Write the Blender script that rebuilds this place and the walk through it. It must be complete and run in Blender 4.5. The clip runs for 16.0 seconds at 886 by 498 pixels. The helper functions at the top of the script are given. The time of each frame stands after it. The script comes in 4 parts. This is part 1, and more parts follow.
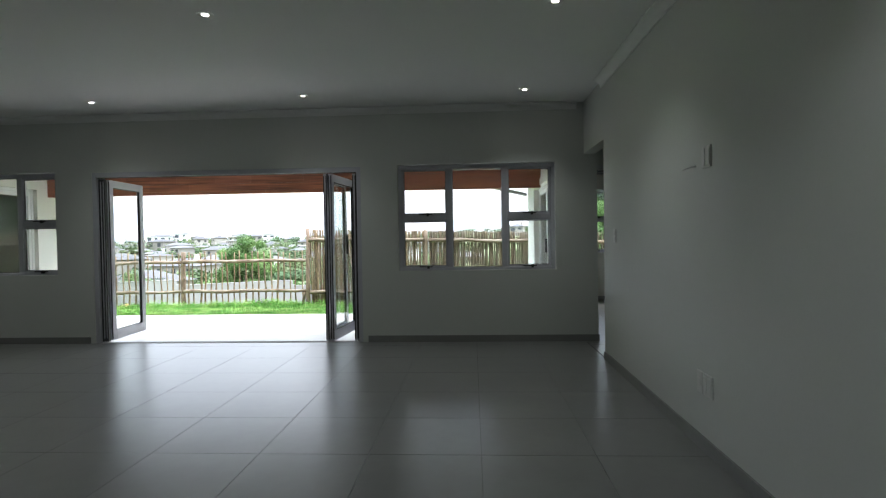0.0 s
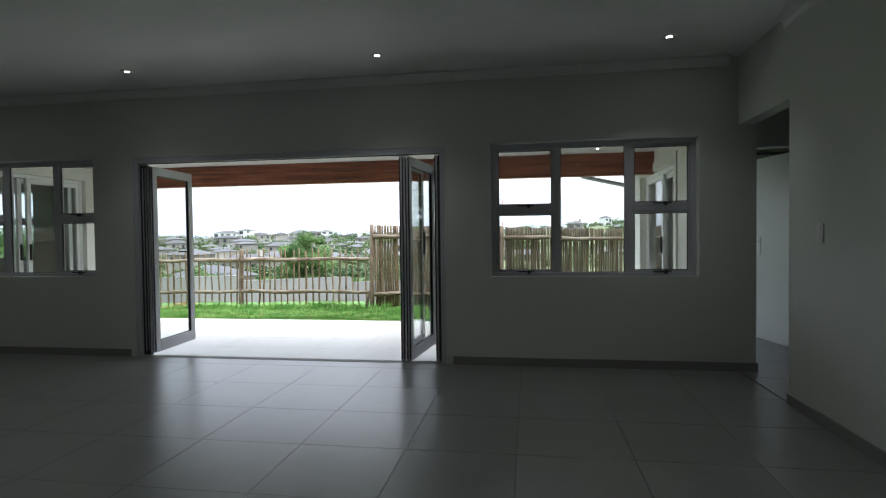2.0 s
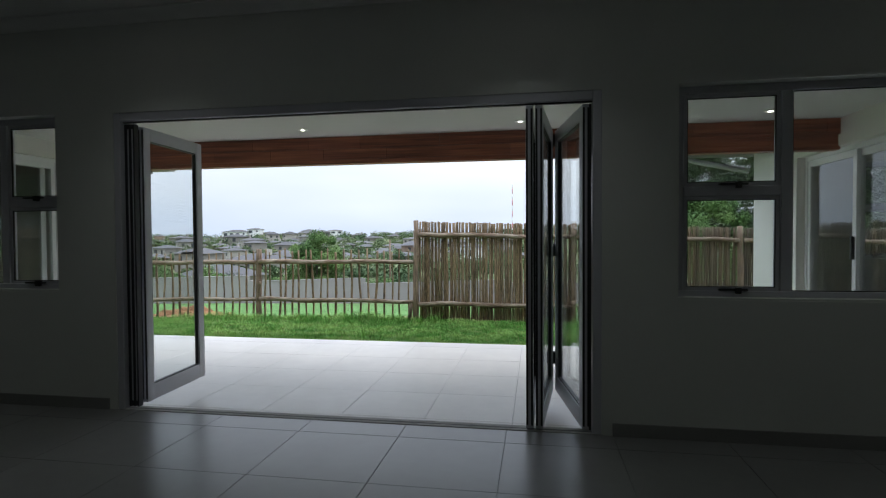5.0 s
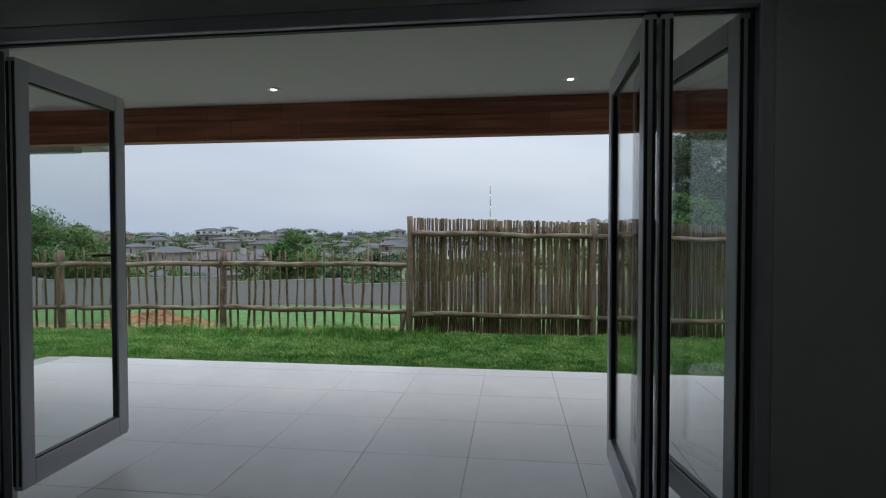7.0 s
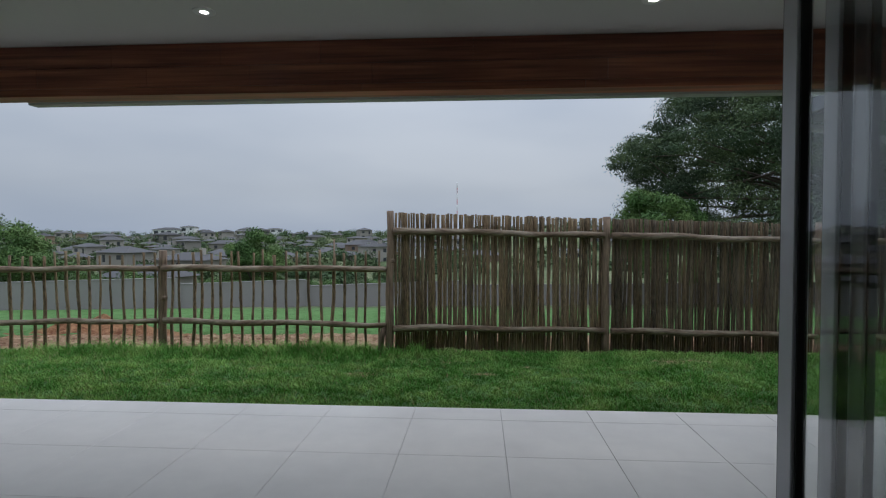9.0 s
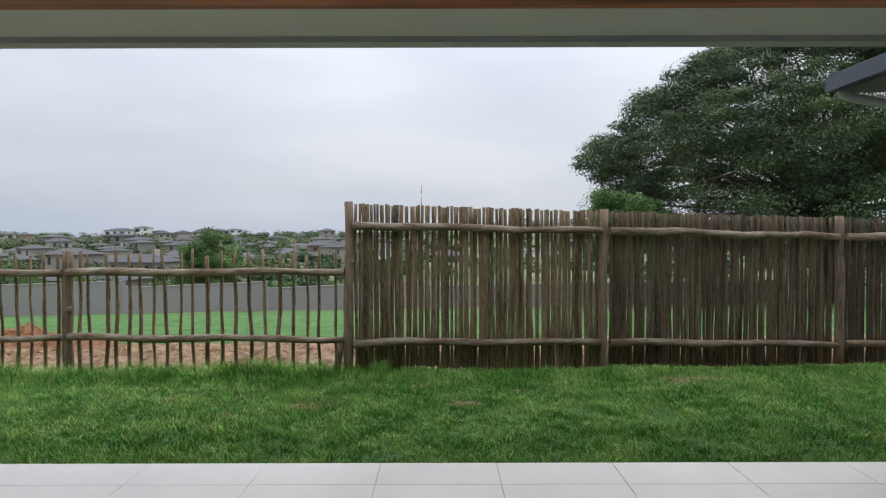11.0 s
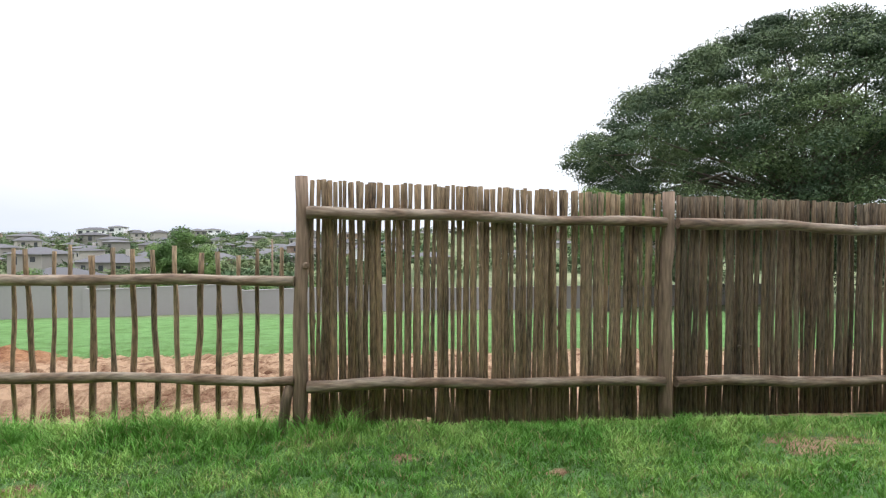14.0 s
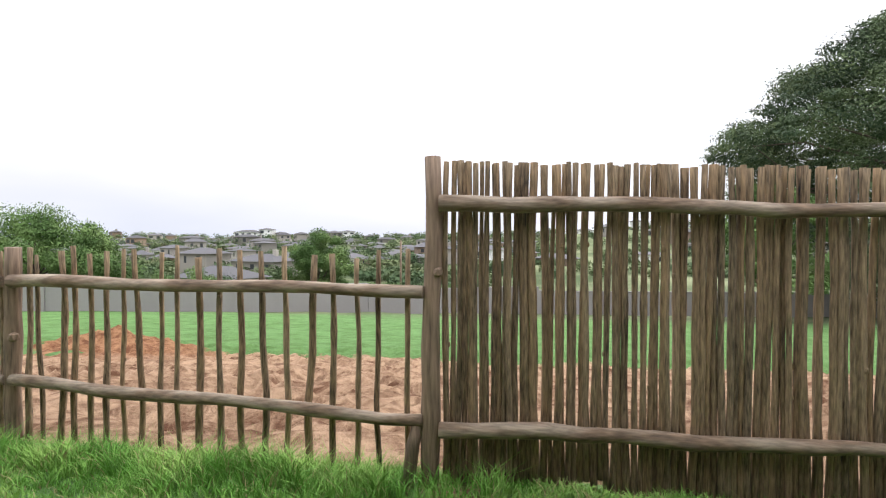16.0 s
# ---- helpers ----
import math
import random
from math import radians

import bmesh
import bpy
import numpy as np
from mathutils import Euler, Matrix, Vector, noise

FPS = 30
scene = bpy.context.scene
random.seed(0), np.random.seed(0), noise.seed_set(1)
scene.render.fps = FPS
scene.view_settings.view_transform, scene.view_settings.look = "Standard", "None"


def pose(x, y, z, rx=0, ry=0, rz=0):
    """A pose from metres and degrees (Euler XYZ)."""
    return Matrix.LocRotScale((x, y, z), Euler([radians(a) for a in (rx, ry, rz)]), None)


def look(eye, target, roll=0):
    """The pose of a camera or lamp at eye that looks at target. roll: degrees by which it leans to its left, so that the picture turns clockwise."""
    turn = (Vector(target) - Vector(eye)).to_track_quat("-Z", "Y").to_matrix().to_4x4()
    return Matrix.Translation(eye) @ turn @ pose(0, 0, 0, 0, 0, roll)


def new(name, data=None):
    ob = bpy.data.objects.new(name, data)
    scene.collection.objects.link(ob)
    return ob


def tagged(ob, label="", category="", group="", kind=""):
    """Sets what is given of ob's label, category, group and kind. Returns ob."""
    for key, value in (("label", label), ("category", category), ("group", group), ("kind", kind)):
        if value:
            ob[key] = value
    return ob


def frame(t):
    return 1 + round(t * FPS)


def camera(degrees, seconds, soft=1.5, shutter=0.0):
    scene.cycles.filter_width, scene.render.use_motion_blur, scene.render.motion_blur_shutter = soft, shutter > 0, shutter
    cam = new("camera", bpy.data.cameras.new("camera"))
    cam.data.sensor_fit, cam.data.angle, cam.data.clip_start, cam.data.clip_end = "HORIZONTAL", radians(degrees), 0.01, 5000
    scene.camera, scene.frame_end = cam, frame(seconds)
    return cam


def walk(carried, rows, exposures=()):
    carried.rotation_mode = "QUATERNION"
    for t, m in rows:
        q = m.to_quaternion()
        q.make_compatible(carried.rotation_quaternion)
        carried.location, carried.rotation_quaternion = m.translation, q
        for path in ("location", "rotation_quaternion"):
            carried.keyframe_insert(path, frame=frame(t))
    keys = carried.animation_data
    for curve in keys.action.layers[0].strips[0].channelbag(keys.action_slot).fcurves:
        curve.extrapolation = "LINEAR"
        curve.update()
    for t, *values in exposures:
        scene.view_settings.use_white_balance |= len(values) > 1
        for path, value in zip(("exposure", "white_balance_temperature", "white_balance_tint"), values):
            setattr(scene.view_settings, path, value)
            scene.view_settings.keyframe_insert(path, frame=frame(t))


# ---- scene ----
cam = camera(78.0, 16.0, soft=1.2)
PATH = [
    (0, (-0.096, 1.614, 1.173), (-0.205, 3.61, 1.131), -0.9),
    (0.5, (-0.186, 1.91, 1.184), (-0.361, 3.902, 1.139), -0.9),
    (1, (-0.326, 2.218, 1.182), (-0.559, 4.204, 1.135), -0.9),
    (1.5, (-0.463, 2.524, 1.16), (-0.732, 4.505, 1.111), -0.8),
    (2, (-0.607, 2.814, 1.179), (-0.915, 4.789, 1.129), -0.7),
    (2.5, (-0.796, 3.082, 1.174), (-1.131, 5.053, 1.124), -0.6),
    (3, (-0.986, 3.353, 1.169), (-1.325, 5.323, 1.118), -0.6),
    (3.5, (-1.167, 3.644, 1.175), (-1.514, 5.613, 1.124), -0.5),
    (4, (-1.365, 3.907, 1.174), (-1.714, 5.875, 1.124), -0.5),
    (6.5, (-2.126, 5.449, 1.131), (-2.408, 7.429, 1.084), -0.0),
    (7, (-2.236, 5.742, 1.141), (-2.489, 7.725, 1.092), -0.0),
    (7.5, (-2.347, 6.073, 1.121), (-2.556, 8.062, 1.072), -0.0),
    (8, (-2.459, 6.391, 1.128), (-2.652, 8.381, 1.077), -0.0),
    (8.5, (-2.575, 6.659, 1.128), (-2.737, 8.651, 1.077), -0.0),
    (9, (-2.633, 6.948, 1.129), (-2.764, 8.943, 1.078), 0.0),
    (11.5, (-2.772, 8.278, 1.068), (-2.744, 10.277, 1.019), -0.1),
    (12, (-2.783, 8.577, 1.054), (-2.734, 10.576, 1.007), 0.0),
    (12.5, (-2.794, 8.842, 1.037), (-2.738, 10.831, 0.992), 0.1),
    (13, (-2.815, 9.132, 1.042), (-2.748, 11.131, 0.995), 0.1),
    (13.5, (-2.833, 9.42, 1.031), (-2.759, 11.418, 0.985), 0.1),
    (14, (-2.86, 9.692, 1.018), (-2.795, 11.69, 0.974), 0.2),
    (14.5, (-2.918, 9.955, 1.016), (-2.862, 11.954, 0.972), 0.1),
    (15, (-2.966, 10.199, 1.018), (-2.965, 12.199, 0.971), 0.0),
    (15.5, (-3.028, 10.434, 1.006), (-3.225, 12.424, 0.96), 0.0),
    (16, (-3.085, 10.591, 1.002), (-3.469, 12.553, 0.961), 0.1),
]
EXPOSURES = [(0, 1.53, 6500, 10), (0.5, 1.24, 6500, 10), (1.5, 1.04, 6500, 10), (2.5, 0.60, 6500, 10), (3.5, 0.47, 6480, 10.3), (5, -0.08, 6430, 10.3), (6.5, -0.5, 6350, 10), (7, -0.72, 6300, 10),
             (9, -1.15, 6300, 10), (10, -1.1, 6500, 11), (11.3, -0.5, 6800, 12), (12, -0.33, 6900, 13), (13, 0.08, 6950, 13), (14, 0.1, 7000, 14), (16, 0.05, 7200, 16)]
walk(cam, [(t, look(eye, target, roll)) for t, eye, target, roll in PATH], EXPOSURES)

# ---------------------------------------------------------------- world and sun
SUN_EL, SUN_AZ = 48.0, 35.0
world = bpy.data.worlds.new("overcast_sky")
scene.world = world
world.use_nodes = True
wn, wl = world.node_tree.nodes, world.node_tree.links
bg = wn["Background"]
bg.inputs["Strength"].default_value = 0.1
sky = wn.new("ShaderNodeTexSky")
sky.sky_type, sky.sun_disc = "NISHITA", False
sky.sun_elevation, sky.sun_rotation = radians(SUN_EL), radians(SUN_AZ)
wc = wn.new("ShaderNodeTexCoord")
wm = wn.new("ShaderNodeMapping")
wm.inputs["Scale"].default_value = (1.0, 1.0, 3.6)
wl.new(wc.outputs["Generated"], wm.inputs["Vector"])
cn = wn.new("ShaderNodeTexNoise")
cn.inputs["Scale"].default_value, cn.inputs["Detail"].default_value, cn.inputs["Roughness"].default_value = 1.5, 4.0, 0.42
wl.new(wm.outputs["Vector"], cn.inputs["Vector"])
cr = wn.new("ShaderNodeValToRGB")
cr.color_ramp.elements[0].position, cr.color_ramp.elements[1].position = 0.32, 0.70
cr.color_ramp.elements[0].color, cr.color_ramp.elements[1].color = (8.35, 9.7, 11.85, 1), (12.9, 13.9, 15.3, 1)
wl.new(cn.outputs["Fac"], cr.inputs["Fac"])
wx = wn.new("ShaderNodeMix")
wx.data_type = "RGBA"
wx.inputs[0].default_value = 0.9
wl.new(sky.outputs["Color"], wx.inputs[6])
wl.new(cr.outputs["Color"], wx.inputs[7])
ws, wr = wn.new("ShaderNodeSeparateXYZ"), wn.new("ShaderNodeValToRGB")
wl.new(wc.outputs["Generated"], ws.inputs[0])
wr.color_ramp.elements[0].position, wr.color_ramp.elements[0].color = 0.0, (0.80, 0.83, 0.88, 1)
wr.color_ramp.elements[1].position, wr.color_ramp.elements[1].color = 1.0, (3.4, 3.4, 3.4, 1)
for at, v in ((0.08, 0.87), (0.2, 1.0), (0.35, 1.25), (0.6, 2.4)):
    wr.color_ramp.elements.new(at).color = (v, v, v, 1)
wl.new(ws.outputs["Z"], wr.inputs["Fac"])
wv = wn.new("ShaderNodeVectorMath")
wv.operation = "MULTIPLY"
wl.new(wx.outputs[2], wv.inputs[0])
wl.new(wr.outputs["Color"], wv.inputs[1])
wl.new(wv.outputs[0], bg.inputs["Color"])

sun_data = bpy.data.lights.new("sun", "SUN")
sun_data.energy, sun_data.angle, sun_data.color = 1.5, radians(20), (1.0, 0.97, 0.92)
sun = new("sun", sun_data)
sun.matrix_world = look((0, 0, 30), (0 - math.sin(radians(SUN_AZ)) * math.cos(radians(SUN_EL)) * 10,
                                     0 - math.cos(radians(SUN_AZ)) * math.cos(radians(SUN_EL)) * 10,
                                     30 - math.sin(radians(SUN_EL)) * 10))


# ---------------------------------------------------------------- materials
def material(name, base, rough=0.6, metal=0.0, coarse=(0.0, 2.0), fine=(0.0, 40.0), bump=0.0, spread=0.0, stretch=(1, 1, 1),
             rough_spread=0.0, second=None, spec=0.5, by_piece=False, straw=0.0):
    """coarse and fine: amount and scale of two layers of mottling; spread: brightness from piece to piece; second: a colour of patches."""
    m = bpy.data.materials.new(name)
    m.use_nodes = True
    n, l = m.node_tree.nodes, m.node_tree.links
    p = n["Principled BSDF"]
    p.inputs["Roughness"].default_value, p.inputs["Metallic"].default_value = rough, metal
    p.inputs["Specular IOR Level"].default_value = spec
    tc = n.new("ShaderNodeTexCoord")
    geo = n.new("ShaderNodeNewGeometry")
    mp = n.new("ShaderNodeMapping")
    mp.inputs["Scale"].default_value = stretch
    mp.inputs["Location"].default_value = (3.13, 1.27, 7.37)
    l.new(geo.outputs["Position"], mp.inputs["Vector"])
    def noise_at(scale, detail):
        t = n.new("ShaderNodeTexNoise")
        t.inputs["Scale"].default_value, t.inputs["Detail"].default_value = scale, detail
        l.new(mp.outputs["Vector"], t.inputs["Vector"])
        return t
    a, b = noise_at(coarse[1], 4), noise_at(fine[1], 5)
    def scaled(src, amount, add):
        k = n.new("ShaderNodeMath")
        k.operation = "MULTIPLY_ADD"
        l.new(src, k.inputs[0])
        k.inputs[1].default_value, k.inputs[2].default_value = amount, add
        return k.outputs[0]
    v = scaled(a.outputs["Fac"], coarse[0] * 2, 1 - coarse[0])
    w = scaled(b.outputs["Fac"], fine[0] * 2, -fine[0])
    add = n.new("ShaderNodeMath")
    l.new(v, add.inputs[0]); l.new(w, add.inputs[1])
    val = add.outputs[0]
    if spread:
        oi = n.new("ShaderNodeObjectInfo")
        add2 = n.new("ShaderNodeMath")
        l.new(val, add2.inputs[0]); l.new(scaled(oi.outputs["Random"], spread * 2, -spread), add2.inputs[1])
        val = add2.outputs[0]
    col = n.new("ShaderNodeMix")
    col.data_type, col.blend_type = "RGBA", "MULTIPLY"
    col.inputs[0].default_value = 1
    col.inputs[6].default_value = (*base, 1)
    if second:
        mixc = n.new("ShaderNodeMix")
        mixc.data_type = "RGBA"
        rr = n.new("ShaderNodeValToRGB")
        rr.color_ramp.elements[0].position, rr.color_ramp.elements[1].position = 0.42, 0.6
        if by_piece:
            pick = n.new("ShaderNodeObjectInfo")
            frac = n.new("ShaderNodeMath")
            frac.operation = "FRACT"
            l.new(scaled(pick.outputs["Random"], 7.31, 0.0), frac.inputs[0])
            rr.color_ramp.elements[0].position, rr.color_ramp.elements[1].position = 0.2, 0.8
            l.new(frac.outputs[0], rr.inputs["Fac"])
        else:
            l.new(a.outputs["Fac"], rr.inputs["Fac"])
        l.new(rr.outputs["Color"], mixc.inputs[0])
        mixc.inputs[6].default_value, mixc.inputs[7].default_value = (*base, 1), (*second, 1)
        l.new(mixc.outputs[2], col.inputs[6])
    if straw:
        gi, gt, ms = n.new("ShaderNodeNewGeometry"), n.new("ShaderNodeMath"), n.new("ShaderNodeMix")
        gt.operation, gt.inputs[1].default_value = "LESS_THAN", straw
        ms.data_type = "RGBA"
        l.new(gi.outputs["Random Per Island"], gt.inputs[0]); l.new(gt.outputs[0], ms.inputs[0])
        if second:
            l.new(mixc.outputs[2], ms.inputs[6])
        ms.inputs[7].default_value = (0.36, 0.30, 0.15, 1)
        l.new(ms.outputs[2], col.inputs[6])
    comb = n.new("ShaderNodeCombineColor")
    for k in range(3):
        l.new(val, comb.inputs[k])
    l.new(comb.outputs[0], col.inputs[7])
    l.new(col.outputs[2], p.inputs["Base Color"])
    if rough_spread:
        l.new(scaled(a.outputs["Fac"], rough_spread * 2, rough - rough_spread), p.inputs["Roughness"])
    if bump:
        bp = n.new("ShaderNodeBump")
        bp.inputs["Strength"].default_value, bp.inputs["Distance"].default_value = 1.0, bump
        l.new(b.outputs["Fac"], bp.inputs["Height"])
        l.new(bp.outputs["Normal"], p.inputs["Normal"])
    return m


WALL = material("wall_paint", (0.70, 0.715, 0.68), 0.75, coarse=(0.03, 1.2), fine=(0.02, 60), bump=0.0006)
WALL_OUT = material("outside_paint", (0.74, 0.72, 0.66), 0.8, coarse=(0.04, 1.5), fine=(0.03, 50), bump=0.001)
CEILING = material("ceiling_paint", (0.86, 0.87, 0.85), 0.85, coarse=(0.02, 0.8), fine=(0.01, 60))
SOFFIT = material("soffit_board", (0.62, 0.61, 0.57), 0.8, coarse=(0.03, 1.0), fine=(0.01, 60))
# coarse mottling puts the floor's cloudy reflections into the tile colour
TILE = material("porcelain_tile", (0.216, 0.217, 0.214), 0.29, coarse=(0.17, 2.6), fine=(0.06, 14), spread=0.02, rough_spread=0.025, spec=0.42)
PATIO_TILE = material("patio_tile", (0.63, 0.602, 0.575), 0.4, coarse=(0.14, 1.9), fine=(0.07, 9), bump=0.0002, spread=0.012, rough_spread=0.1)
GROUT = material("grout", (0.17, 0.17, 0.165), 0.9, coarse=(0.1, 5), fine=(0.1, 60))
PATIO_GROUT = material("patio_grout", (0.43, 0.42, 0.41), 0.9, coarse=(0.1, 5), fine=(0.1, 60))
SKIRT = material("skirting_tile", (0.27, 0.27, 0.26), 0.4, coarse=(0.08, 3), fine=(0.04, 30))
ALU = material("grey_aluminium", (0.60, 0.60, 0.645), 0.42, 0.1, coarse=(0.03, 3), fine=(0.02, 80))
ALU_DARK = material("dark_gasket_track", (0.05, 0.05, 0.055), 0.5, 0.3, coarse=(0.04, 3), fine=(0.03, 80))
WHITE_ALU = material("white_aluminium", (0.78, 0.78, 0.77), 0.4, 0.0, coarse=(0.02, 3), fine=(0.02, 80))
WHITE_PLASTIC = material("white_plastic", (0.75, 0.75, 0.72), 0.35, coarse=(0.02, 8), fine=(0.01, 80))
BLACK = material("black_fitting", (0.02, 0.02, 0.02), 0.4, coarse=(0.05, 8), fine=(0.05, 80))
CHROME = material("brushed_steel", (0.6, 0.6, 0.6), 0.3, 1.0, coarse=(0.02, 8), fine=(0.03, 90))
DOOR_WHITE = material("white_door_paint", (0.72, 0.74, 0.75), 0.45, coarse=(0.02, 2), fine=(0.02, 50))
FASCIA = material("grey_fascia", (0.42, 0.43, 0.42), 0.5, coarse=(0.04, 2), fine=(0.03, 40))
GUTTER = material("slate_blue_gutter", (0.05, 0.058, 0.078), 0.5, coarse=(0.05, 2), fine=(0.03, 40))
ROOF_DARK = material("dark_roof_sheet", (0.10, 0.11, 0.13), 0.5, coarse=(0.05, 2), fine=(0.05, 40))
TIMBER = material("varnished_plank", (0.26, 0.085, 0.048), 0.4, coarse=(0.75, 2.6), fine=(0.6, 9), bump=0.0008, spread=0.16, stretch=(0.3, 7, 9), second=(0.36, 0.125, 0.065))
POLE = material("weathered_pole", (0.195, 0.130, 0.071), 0.85, coarse=(0.8, 1.2), fine=(1.35, 11), bump=0.005, spread=0.25, stretch=(11, 11, 1.3), second=(0.215, 0.155, 0.092), by_piece=True)
# POLE again in two darker tones, for the panels further right
POLE_MID = material("weathered_pole_mid", (0.118, 0.080, 0.045), 0.85, coarse=(0.8, 1.2), fine=(1.35, 11), bump=0.005, spread=0.25, stretch=(11, 11, 1.3), second=(0.132, 0.10, 0.064), by_piece=True)
POLE_DARK = material("weathered_pole_dark", (0.078, 0.054, 0.031), 0.85, coarse=(0.8, 1.2), fine=(1.35, 11), bump=0.005, spread=0.25, stretch=(11, 11, 1.3), second=(0.088, 0.067, 0.045), by_piece=True)
RAIL = material("weathered_rail", (0.185, 0.122, 0.078), 0.85, coarse=(0.7, 1.6), fine=(0.9, 7), bump=0.005, spread=0.08, stretch=(1.6, 9, 9), second=(0.235, 0.185, 0.135))
POST = material("weathered_post", (0.19, 0.13, 0.088), 0.85, coarse=(0.8, 1.2), fine=(1.2, 7), bump=0.005, spread=0.08, stretch=(9, 9, 0.8))
GRASS = material("lawn_blades", (0.122, 0.315, 0.052), 0.6, coarse=(0.45, 2.6), fine=(0.5, 12), second=(0.24, 0.40, 0.10), straw=0.08, spec=0.15)
BARK = material("bark", (0.09, 0.07, 0.055), 0.9, coarse=(0.2, 2), fine=(0.3, 12), bump=0.02)
LEAF_DARK = material("dark_leaves", (0.047, 0.074, 0.041), 0.75, coarse=(0.5, 0.3), fine=(0.6, 1.4), second=(0.098, 0.132, 0.062), spec=0.15)
LEAF = material("green_leaves", (0.072, 0.138, 0.040), 0.7, coarse=(0.4, 0.4), fine=(0.45, 3), second=(0.13, 0.20, 0.065), spec=0.15)
LEAF_FAR = material("far_leaves", (0.065, 0.105, 0.05), 0.8, coarse=(0.35, 0.05), fine=(0.35, 0.6), second=(0.13, 0.16, 0.075), spec=0.1)
BOUNDARY = material("grey_plaster", (0.265, 0.245, 0.235), 0.9, coarse=(0.08, 0.4), fine=(0.05, 6), bump=0.002)
HOUSE_WALL = material("far_house_plaster", (0.31, 0.285, 0.25), 0.9, coarse=(0.1, 0.2), fine=(0.03, 3), spread=0.35)
HOUSE_BROWN = material("far_brown_brick", (0.27, 0.19, 0.14), 0.9, coarse=(0.1, 0.2), fine=(0.05, 3), spread=0.3)
HOUSE_ROOF = material("far_roof_tiles", (0.082, 0.080, 0.084), 0.9, coarse=(0.1, 0.3), fine=(0.08, 4), spread=0.28)
HOUSE_GLASS = material("far_window_glass", (0.05, 0.055, 0.06), 0.2, coarse=(0.1, 0.3), fine=(0.05, 4))


def glass_material(name, tint, gloss):
    m = bpy.data.materials.new(name)
    m.use_nodes = True
    n, l = m.node_tree.nodes, m.node_tree.links
    n.remove(n["Principled BSDF"])
    tr, gl, mx = n.new("ShaderNodeBsdfTransparent"), n.new("ShaderNodeBsdfGlossy"), n.new("ShaderNodeMixShader")
    tr.inputs["Color"].default_value = (*tint, 1)
    gl.inputs["Roughness"].default_value = 0.02
    fr, pw, mu = n.new("ShaderNodeLayerWeight"), n.new("ShaderNodeMath"), n.new("ShaderNodeMath")
    pw.operation, mu.operation = "POWER", "MULTIPLY_ADD"
    pw.inputs[1].default_value = 4.0
    mu.inputs[1].default_value, mu.inputs[2].default_value = gloss, 0.045
    l.new(fr.outputs["Facing"], pw.inputs[0])
    l.new(pw.outputs[0], mu.inputs[0])
    l.new(mu.outputs[0], mx.inputs[0]); l.new(tr.outputs[0], mx.inputs[1]); l.new(gl.outputs[0], mx.inputs[2])
    l.new(mx.outputs[0], n["Material Output"].inputs["Surface"])
    return m


GLASS = glass_material("clear_glass", (0.95, 0.965, 0.96), 0.7)


def lamp_material(name, colour, strength):
    m = bpy.data.materials.new(name)
    m.use_nodes = True
    p = m.node_tree.nodes["Principled BSDF"]
    p.inputs["Emission Color"].default_value = (*colour, 1)
    p.inputs["Emission Strength"].default_value = strength
    return m


LED = lamp_material("led_lens", (1.0, 0.98, 0.94), 20.0)


